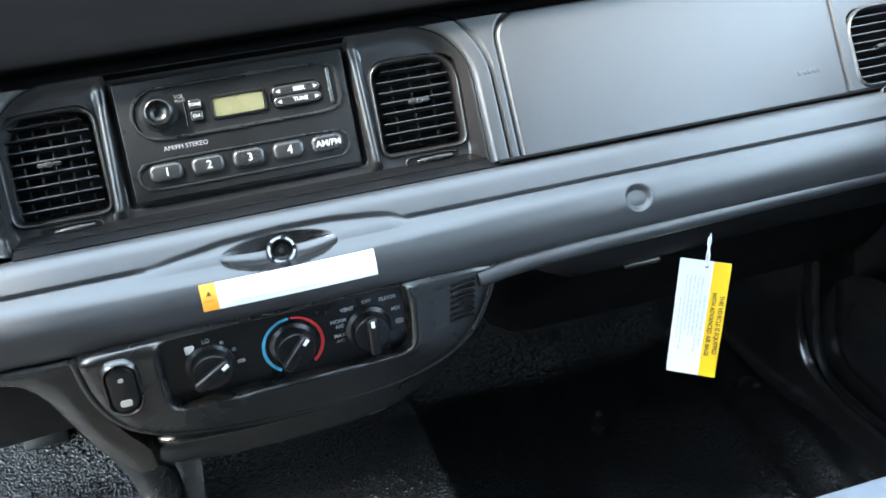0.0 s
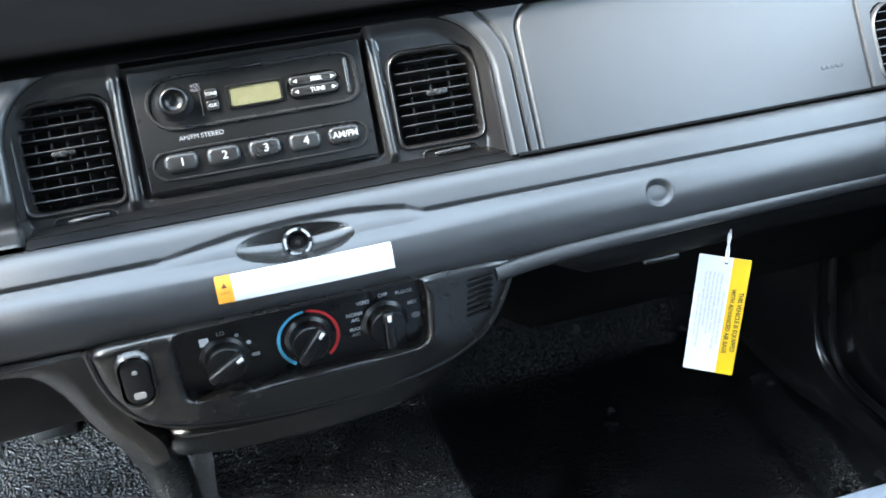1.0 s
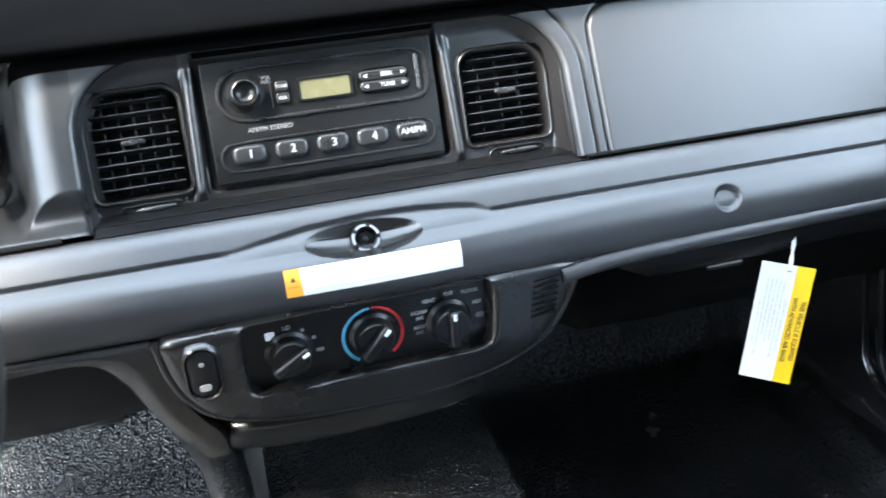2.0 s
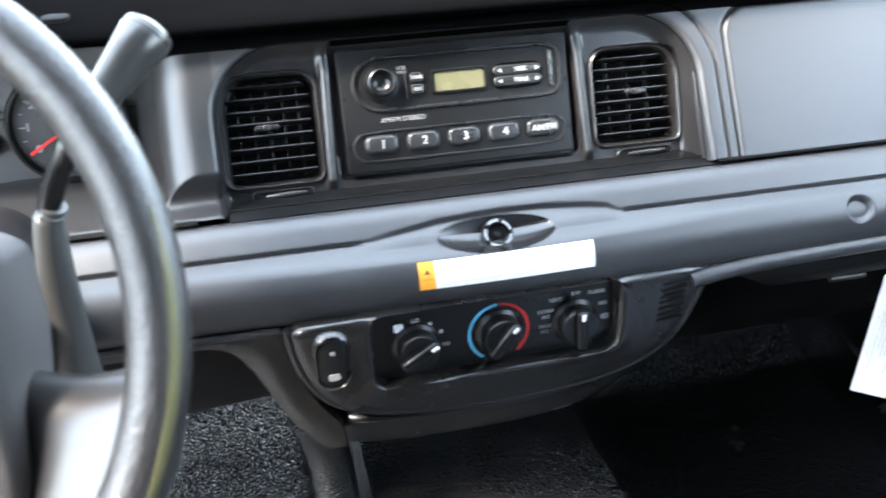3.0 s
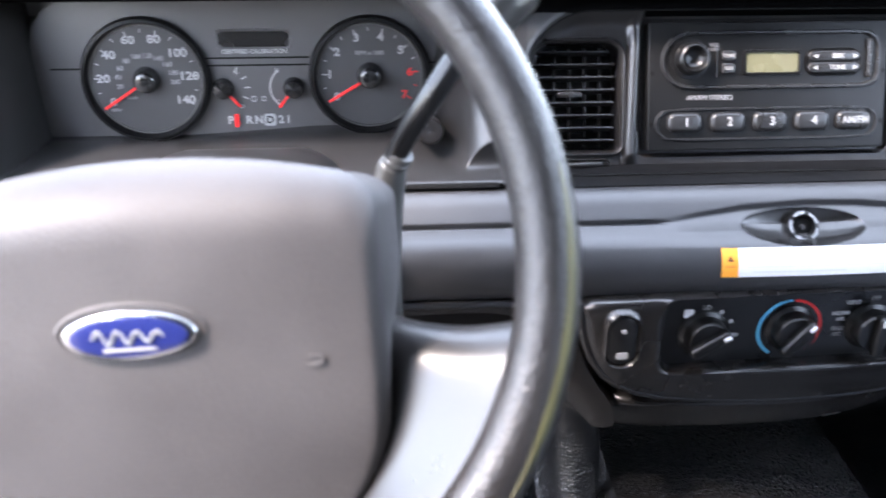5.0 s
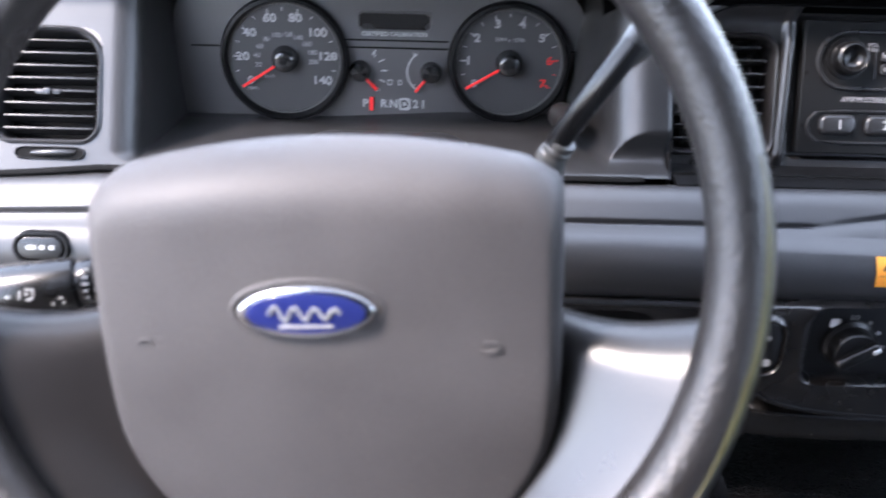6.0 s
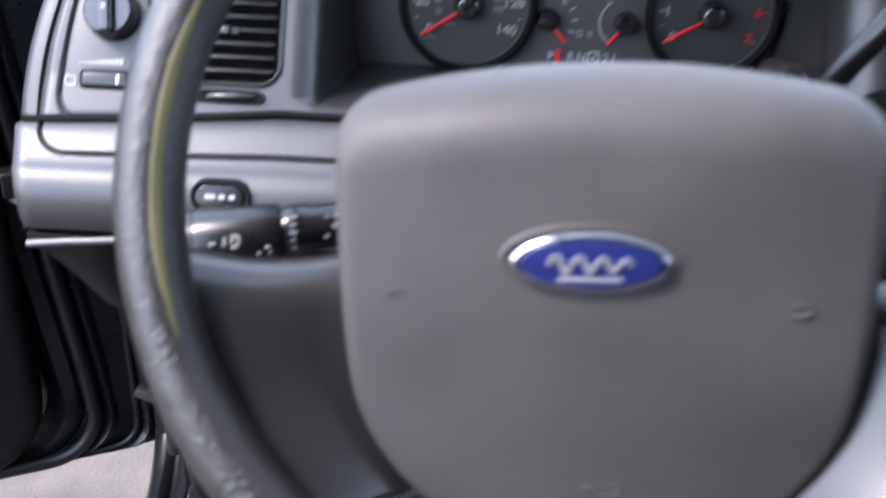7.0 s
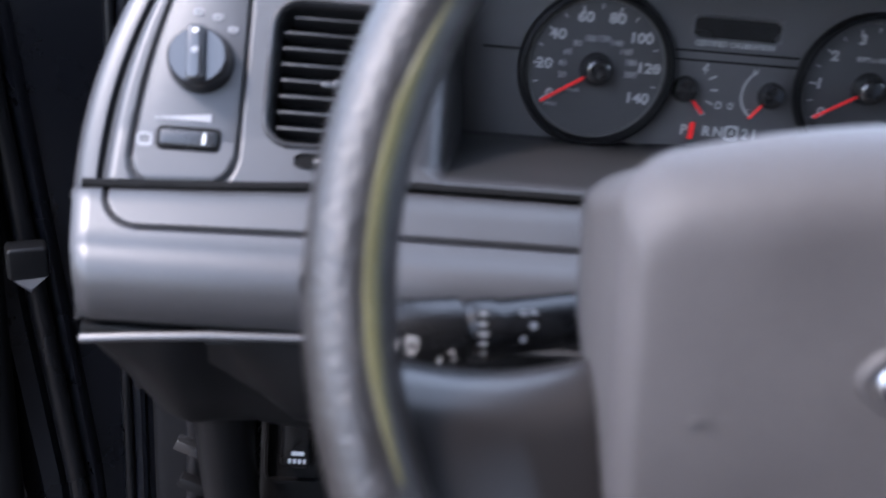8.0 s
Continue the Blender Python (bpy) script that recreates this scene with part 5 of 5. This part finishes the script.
def build_column():
    ob = thing("steering_column", "dark steering column shroud with lever housing", "steering column")
    loops = []
    for y, z, w, h, r in ((-0.205, 0.758, 0.130, 0.084, 0.035), (-0.17, 0.752, 0.142, 0.100, 0.035), (-0.10, 0.743, 0.150, 0.125, 0.035), (-0.05, 0.737, 0.152, 0.136, 0.035), (-0.02, 0.728, 0.152, 0.135, 0.035)):
        loops.append([Vector((-0.397 + u, y, z + v - 0.10 * max(0.0, v) * (u / 0.07) ** 2)) for u, v in rrect(w, h, r, 6)])
    part("shroud", loft(loops, True, True), M_BEZEL, ob)
    # gear lever on the right of the column
    lev = smooth_line([(-0.300, -0.118, 0.695), (-0.299, -0.125, 0.745), (-0.296, -0.136, 0.790), (-0.291, -0.146, 0.827)], 2)
    sl = part("lever_sleeve", tube(lev, [0.0160 - 0.0072 * i / (len(lev) - 1) for i in range(len(lev))], 18), M_SLEEVE, ob, "grey tapered gear lever sleeve")
    for k in range(3):
        q = Vector((-0.2918, -0.1448, 0.8235)) + Vector((0.0024, -0.0018, 0.0045)) * k
        part("collar", tube([q, q + Vector((0.0006, -0.0005, 0.0010)), q + Vector((0.0014, -0.0011, 0.0026)), q + Vector((0.0020, -0.0015, 0.0036))], [0.0080, 0.0092 - 0.0004 * k, 0.0092 - 0.0004 * k, 0.0078], 20), M_SLEEVE, sl)
    path = smooth_line([(-0.291, -0.146, 0.827), (-0.284, -0.153, 0.846), (-0.267, -0.162, 0.876), (-0.252, -0.160, 0.898)], 2)
    rod = part("gear_lever", tube(path, 0.0072, 16), M_GLOSS, ob)
    a, b = Vector((-0.258, -0.161, 0.888)), Vector((-0.212, -0.130, 0.934))
    d = b - a
    prof = [(0.0, 0.0070), (0.1, 0.0085), (0.3, 0.0108), (0.7, 0.0142), (0.88, 0.0160), (0.90, 0.0152), (0.915, 0.0160), (0.97, 0.0146), (1.0, 0.010)]
    part("gear_knob", tube([a + d * q for q, _ in prof], [r for _, r in prof], 22), M_GRIP, rod, "smooth dark grey gear lever knob")
    # key barrel right of the gauges
    part("key_barrel", lathe(Matrix.Translation((-0.258, 0.0, 0.797)) @ Vector((0.1, -1, 0.2)).to_track_quat("Z", "Y").to_matrix().to_4x4(), [(0.0105, -0.04), (0.0105, 0.0), (0.0085, 0.003), (0.004, 0.0035), (0.0, 0.002)], 28), M_BEZEL, ob)
    return ob


build_column()


def build_stalk():
    ob = thing("wiper_stalk", "black indicator and wiper stalk with white symbols", "stalk")
    a, b = Vector((-0.480, -0.168, 0.762)), Vector((-0.622, -0.195, 0.747))
    d = b - a
    prof = [(0.0, 0.0112), (0.35, 0.0120), (0.53, 0.0126), (0.54, 0.0136), (0.62, 0.0138), (0.63, 0.0128), (0.635, 0.0128), (0.645, 0.0155), (0.93, 0.0178), (0.95, 0.0165), (0.99, 0.0155), (1.0, 0.012)]
    st = part("body", tube([a + d * q for q, _ in prof], [r for _, r in prof], 24), M_GLOSS, ob)
    part("end_cap", tube([a + d * 0.955, a + d * 1.0, a + d * 1.02], [0.0172, 0.0165, 0.012], 24), M_BEZEL, ob)

    def mark(q, dz, w, h, r=0.0008):
        p = a + d * q
        rad = float(np.interp(q, [x for x, _ in prof], [y for _, y in prof]))
        G = Face(p, 20)
        part("mark", slab(G, rrect(w, h, min(r, w / 2.2, h / 2.2), 3, 0, dz), rad * 0.6, math.sqrt(max(rad * rad - dz * dz, 1e-6)) + 0.0003), M_NUM, st)

    for dz in (-0.008, -0.004, 0.0, 0.004, 0.008):
        mark(0.585, dz, 0.0035 if dz else 0.005, 0.0016)
    for q, dz in ((0.435, 0.006), (0.465, 0.006), (0.435, 0.001), (0.465, -0.004)):
        mark(q, dz, 0.0028, 0.0026)
    for q, dz, w, h in ((0.80, 0.0022, 0.007, 0.0012), (0.80, -0.0035, 0.007, 0.0012), (0.775, -0.0005, 0.0012, 0.005), (0.825, -0.0005, 0.0012, 0.005), (0.875, -0.0005, 0.005, 0.0012), (0.80, -0.0005, 0.002, 0.002)):
        mark(q, dz, w, h)
    for q, dz, w, h in ((0.685, -0.0055, 0.006, 0.0011), (0.665, -0.0078, 0.0011, 0.004), (0.705, -0.0078, 0.0011, 0.004)):
        mark(q, dz, w, h)
    return ob


build_stalk()


# ---------------------------------------------------------------- passenger side: glove box, tag
def build_glovebox():
    ob = thing("glove_box", "black glove box under the passenger side of the dash", "glove box")
    rows = []
    for x in np.linspace(0.225, 0.74, 24):
        e = min(1.0, (x - 0.225) / 0.05, (0.745 - x) / 0.03)
        bulge = 0.012 * math.sin(math.pi * min(max((x - 0.2) / 0.23, 0), 1)) ** 0.5 if x < 0.43 else 0.0
        rows.append([Vector((x, y - bulge * k + 0.05 * (1 - e) ** 2, z + 0.03 * (1 - e) ** 2 * (z < 0.66))) for y, z, k in ((-0.03, 0.702, 0), (-0.060, 0.692, 0), (-0.066, 0.683, 1), (-0.067, 0.672, 1), (-0.063, 0.660, 1), (-0.050, 0.649, 0.6), (-0.02, 0.640, 0), (0.02, 0.630, 0), (0.05, 0.600, 0), (0.07, 0.55, 0), (0.11, 0.50, 0), (0.30, 0.47, 0))])
    part("door", loft([r[:7] for r in rows], closed=False), M_DARK, ob)
    # unseen bin, added in near-black for the shade under the dash
    part("shade_bin", loft([r[6:] for r in rows], closed=False), M_HOLE, ob)
    part("latch", slab(Face((0.337, -0.069, 0.656), -35), rrect(0.036, 0.006, 0.0028, 5), -0.012, 0.004, 0.0018), M_BEZEL, ob, "small bright latch edge")
    part("screw", lathe(Face((0.368, -0.058, 0.655), -35).m(), [(0.003, -0.002), (0.0028, 0.002), (0.0, 0.0026)], 14), M_BEZEL, ob)


build_glovebox()


def build_tag():
    ob = thing("hanging_tag", "white and yellow card tag hanging on a white string", "tag")
    m = Matrix.Translation((0.3913, -0.078, 0.5853)) @ Matrix.Rotation(radians(-33.3), 4, "Z") @ Matrix.Rotation(radians(5.7), 4, "Y")

    class Card(Face):
        def __call__(self, u, v, w=0.0):
            return m @ Vector((u, -w, v))

        def m(self, u=0.0, v=0.0, w=0.0, spin=0.0):
            return m @ Matrix.Translation((u, -w, v)) @ Matrix(((1, 0, 0), (0, 0, -1), (0, 1, 0))).to_4x4() @ Matrix.Rotation(radians(spin), 4, "Z")

    C = Card((0, 0, 0), 0)
    part("card", slab(C, rrect(0.0468, 0.1263, 0.0012, 3), -0.0004, 0.0), M_PAPER, ob)
    part("yellow_band", slab(C, rrect(0.0160, 0.1263, 0.001, 3, 0.0154, 0), 0.0, 0.0003), M_YELLOW, ob)
    for dx, t in ((0.0190, "THIS VEHICLE IS EQUIPPED"), (0.0118, "WITH ADVANCED AIR BAGS")):
        words("lettering", t, 0.0058, C.m(dx, -0.004, 0.0005, -90), M_INK, ob, 0.00012, stretch=0.95)
    lines = ("EVEN WITH ADVANCED AIR BAGS", "Children can be killed or seriously injured by the air bag", "The back seat is the safest place for children",
             "Never put a rear facing child seat in the front", "Always use seat belts and child restraints", "See owner's manual for more information about air bags")
    for k, t in enumerate(lines):
        words("lettering", t, 0.0034, C.m(0.0035 - 0.0036 * k, 0.047 if k else 0.027, 0.0003, -90), M_GREYINK, ob, 0.00003, align="LEFT", stretch=1.08)
    rng = random.Random(4)
    at = 0.022
    while at > -0.022:
        piece = rng.uniform(0.004, 0.009)
        part("text_bar", slab(C, rrect(0.0008, piece, 0.0003, 1, -0.0182, at - piece / 2), 0.0, 0.0003), M_GREYINK, ob)
        at -= piece + 0.0012
    part("eyelet", lathe(C.m(0.0015, 0.0575, 0.0), [(0.0016, 0), (0.0016, 0.0006)], 14), M_INK, ob)
    top = Vector((0.411, -0.0665, 0.6835))
    low = C(0.0015, 0.0580, 0.001)
    for sgn in (-1, 1):
        pts = []
        for k in range(21):
            q = k / 20
            wob = 0.0011 * math.sin(q * 9) * sgn + (0.003 * sgn * (1 - q) ** 6)
            pts.append(low.lerp(top, 1 - q) + Vector((wob, -0.001 * math.cos(q * 9) * sgn, 0)))
        part("string", tube(pts, 0.0010, 8), M_STRING, ob)


build_tag()


# ---------------------------------------------------------------- footwells
def build_floor():
    nx, ny = 260, 150
    x, y = np.meshgrid(np.linspace(-0.74, 0.74, nx), np.linspace(-0.75, 0.62, ny))
    z = np.full_like(x, 0.31)
    # tunnel
    t = np.clip((0.152 - np.abs(x - 0.018)) / 0.040, 0, 1)
    t = t * t * (3 - 2 * t)
    z += t * (0.160 + 0.07 * np.clip((y - 0.05) / 0.3, 0, 1))
    z += 0.30 * np.clip((y - 0.05) / 0.5, 0, 1) ** 1.2 * np.clip((-0.05 - x) / 0.1, 0, 1) * (1 - t)
    # toe board
    far = 0.5 * np.clip((x - 0.10) / 0.10, 0, 1)
    z += np.clip((y - 0.20 - 0.17 * far) / (0.42 - 0.17 * far), 0, 1) ** 1.3 * 0.34
    z += 0.006 * np.sin(7 * x + 2) * np.sin(9 * y) + 0.004 * np.sin(23 * x) * np.sin(19 * y + 1)
    # pressed ridges beside the passenger door
    z += 0.010 * np.exp(-(((x - 0.60 - 0.10 * y) / 0.018) ** 2)) + 0.008 * np.exp(-(((x - 0.53 - 0.10 * y) / 0.016) ** 2))
    bm = grid(np.stack([x, y, z], -1))
    return tagged(part("floor", bm, M_VINYL), "black pebbled vinyl floor covering with a tunnel hump", "floor", kind="structure")


build_floor()
sheet("wall_front", ((-0.79, 0.62, 0.25), (0.79, 0.62, 0.25), (0.79, 0.56, 0.93), (-0.79, 0.56, 0.93)), 0.03, M_DARK, "black firewall behind the footwells", "wall")


def build_kick():
    ob = thing("kick_panel", "glossy black moulded kick panel by the passenger door", "trim panel")
    rows = []
    for y in (0.63, 0.56, 0.50, 0.44, 0.38, 0.33, 0.29, 0.255, 0.225, 0.20, 0.18, 0.165, 0.15, 0.14, 0.133, 0.128, 0.124, 0.120, 0.115, 0.108, 0.10, 0.09, 0.075, 0.055, 0.03, 0.0, -0.1, -0.3, -0.7):
        foot = 0.306 + 0.50 * max(0.0, y - 0.30)
        high = float(np.interp(y, (-0.7, 0.03, 0.055, 0.075, 0.09, 0.10, 0.108, 0.115, 0.120, 0.124, 0.128, 0.133, 0.14), (0.030, 0.034, 0.038, 0.043, 0.050, 0.059, 0.071, 0.090, 0.115, 0.150, 0.21, 0.32, 0.45)))
        high = min(high, 0.76 - foot)
        out = 0.652 + 0.04 * max(0.0, min(y, 0.2) - 0.10) - 0.12 * max(0.0, y - 0.26)
        cove = min(0.050, 0.9 * high)
        row = [(out - cove - 0.035, foot - 0.03), (out - cove - 0.006, foot - 0.004)]
        row += [(out - cove + cove * math.sin(radians(a)), foot + cove - cove * math.cos(radians(a))) for a in range(0, 91, 9)]
        row += [(out + 0.001, foot + cove + (high - cove) * k) for k in (0.3, 0.6, 0.9)]
        row += [(out + 0.002, foot + high), (out + 0.004, foot + high + 0.003), (out + 0.010, foot + high + 0.004), (out + 0.11, foot + high + 0.002)]
        rows.append([Vector((x, y, z)) for x, z in row])
    part("moulding", loft([r[:16] for r in rows], closed=False), M_KICK, ob)
    part("flange", loft([r[15:] for r in rows], closed=False), M_KICK, ob)
    return ob


def build_passenger_door():
    ob = thing("passenger_door", "closed black passenger door with a moulded pocket", "car door")

    class Side(Face):
        def __call__(self, u, v, w=0.0):
            return Vector((0.735 - w, u, v))
    D = Side((0, 0, 0), 0)
    part("trim_panel", slab(D, rrect(1.0, 0.62, (0.05, 0.16, 0.05, 0.05), 8, -0.365, 0.61)[::-1], -0.05, 0.0, 0.012), M_DOOR, ob)
    part("pocket", slab(D, rrect(0.55, 0.17, (0.02, 0.09, 0.02, 0.03), 8, -0.175, 0.41)[::-1], 0.0, 0.050, 0.016), M_KICK, ob)
    part("pocket_mouth", slab(D, rrect(0.40, 0.045, 0.02, 6, -0.14, 0.445)[::-1], 0.046, 0.0505), M_HOLE, ob)
    part("seal", tube(smooth_line([(0.668, 0.128, 0.76), (0.668, 0.118, 0.55), (0.668, 0.108, 0.45), (0.668, 0.098, 0.385), (0.667, 0.08, 0.360), (0.666, 0.05, 0.350), (0.665, 0.0, 0.346), (0.664, -0.6, 0.342)], 3), 0.0045, 12), M_RUBBER, ob)


build_kick()
build_passenger_door()


def build_seat():
    ob = thing("passenger_seat", "blue-grey cloth passenger seat cushion", "seat")
    part("cushion", block(Matrix.Translation((0.42, -0.58, 0.435)), (0.56, 0.66, 0.17), 0.045, seg=5), M_SEAT, ob)
    # backrest is out of view, added to block light from the right rear
    back = Matrix.Translation((0.42, -0.93, 0.80)) @ Matrix.Rotation(radians(14), 4, "X")
    part("backrest", block(back, (0.54, 0.15, 0.66), 0.06, seg=5), M_SEAT, ob)
    part("base", block(Matrix.Translation((0.42, -0.62, 0.335)), (0.5, 0.5, 0.05), 0.01), M_DARK, ob)


build_seat()


# ---------------------------------------------------------------- open driver's door, sill
def build_door():
    ob = thing("driver_door", "open black driver's door seen edge on", "car door")
    h = Vector((-0.785, 0.185, 0))
    d = Vector((-0.906, -0.423, 0))
    n = Vector((0.423, -0.906, 0))

    class Panel(Face):
        def __call__(self, u, v, w=0.0):
            return h + d * u + Vector((0, 0, v)) + n * w
    D = Panel((0, 0, 0), 0)
    part("skin", slab(D, rrect(1.08, 0.685, (0.10, 0.03, 0.03, 0.012), 8, 0.54, 0.6175), -0.13, -0.05, 0.008), M_BODY, ob)

    def nested(off, w):
        """A line round the door at a distance from its hinge edge, turning along the bottom."""
        low, r = 0.276 + 0.10 * off, 0.012 + 0.55 * off
        lean = 0.11 if off > 0.05 else 0.0
        line = [(off + lean * max(0.0, v - 0.36), v) for v in (0.955, 0.80, 0.65, 0.54, 0.46, 0.40)]
        line += [(off + r - r * math.cos(radians(a)), low + r - r * math.sin(radians(a))) for a in range(0, 91, 10)]
        return [D(u, v, w) for u, v in line + [(0.30, low), (0.55, low), (1.05, low)]]

    # stepped inner edge of the door: flange, beads and the channel of the seal
    steps = ((-0.002, -0.10), (0.0, -0.048), (0.003, -0.043), (0.012, -0.041), (0.019, -0.041), (0.022, -0.036), (0.026, -0.035), (0.030, -0.039), (0.034, -0.047), (0.040, -0.048), (0.046, -0.046), (0.056, -0.043), (0.060, -0.034), (0.064, -0.032), (0.068, -0.036), (0.072, -0.044), (0.088, -0.046), (0.094, -0.038), (0.108, -0.036), (0.114, -0.044), (0.124, -0.048))
    part("inner_edge", loft([nested(off, w) for off, w in steps], closed=False), M_INNER, ob, "stepped black painted edge")
    part("trim_panel", slab(D, rrect(0.92, 0.605, (0.04, 0.04, 0.04, 0.085), 10, 0.588, 0.595), -0.048, -0.004, 0.018), M_DOOR, ob)
    part("seal", tube(nested(0.080, -0.034), 0.0085, 12), M_RUBBER, ob)
    part("seal", tube(nested(0.037, -0.042), 0.0045, 10), M_RUBBER, ob)
    # one wedge in two tones: light from below is put into the lower facet
    body = part("catch_body", slab(D, rrect(0.030, 0.026, 0.004, 4, 0.111, 0.629), -0.004, 0.014, 0.003), M_DARK, ob)
    tip = [D(0.126, 0.6155, 0.002), D(0.095, 0.6165, 0.002), D(0.110, 0.600, 0.002)]
    nose = [D(0.122, 0.6165, 0.014), D(0.099, 0.6170, 0.014), D(0.110, 0.608, 0.014)]
    part("catch", loft([tip, nose], True, True), M_METAL, body, "wedge-shaped metal catch, its lit lower facet painted bright", smooth=20)
    part("check_strap", block(Matrix.Translation((-0.775, 0.10, 0.575)), (0.02, 0.08, 0.02), 0.004), M_DARK, ob)


build_door()


def build_sill():
    ob = thing("door_sill", "black door sill with a rubber seal", "door sill")
    # pressed ribs run along it and turn out and up at the front
    across = ((-0.800, 0.20), (-0.790, 0.280), (-0.784, 0.292), (-0.774, 0.296), (-0.768, 0.293), (-0.765, 0.286), (-0.761, 0.286), (-0.758, 0.295), (-0.752, 0.303), (-0.745, 0.304), (-0.740, 0.298), (-0.737, 0.296), (-0.733, 0.304), (-0.726, 0.314), (-0.716, 0.318), (-0.706, 0.314), (-0.700, 0.302), (-0.694, 0.28))
    rows = []
    for y in (-0.85, -0.5, -0.2, 0.0, 0.06, 0.10, 0.13, 0.155, 0.175, 0.19, 0.20):
        k = max(0.0, y - 0.03) / 0.17
        rows.append([Vector((x - 0.020 * k ** 1.5, y, z + 0.05 * k ** 3)) for x, z in across])
    part("plate", loft(rows, closed=False), M_INNER, ob, "ribbed glossy blue-black plate")
    part("seal", tube(smooth_line([(-0.745, 0.150, 0.70), (-0.742, 0.155, 0.45), (-0.735, 0.135, 0.36), (-0.727, 0.09, 0.325), (-0.724, 0.0, 0.320), (-0.724, -0.75, 0.320)], 3), 0.009, 12), M_RUBBER, ob)
    part("hinge_post", block(Matrix.Translation((-0.775, 0.24, 0.55)), (0.06, 0.14, 0.62), 0.015, seg=3), M_DOOR, ob)


build_sill()
sheet("wall_left_front", ((-0.745, 0.09, 0.28), (-0.745, 0.62, 0.28), (-0.745, 0.62, 0.72), (-0.745, 0.09, 0.72)), 0.02, M_DARK, "black kick panel ahead of the driver's door", "wall")


def build_pedals():
    for x, w, z in ((-0.42, 0.075, 0.46), (-0.27, 0.05, 0.45)):
        ob = thing("pedal", "black rubber foot pedal on its arm", "pedal", group="driver pedals")
        part("arm", tube([(x, 0.33, 0.66), (x, 0.28, 0.55), (x, 0.25, z)], 0.008, 8), M_DARK, ob)
        part("pad", block(Matrix.Translation((x, 0.245, z)) @ Matrix.Rotation(radians(-25), 4, "X"), (w, 0.014, 0.06), 0.004), M_RUBBER, ob)


build_pedals()
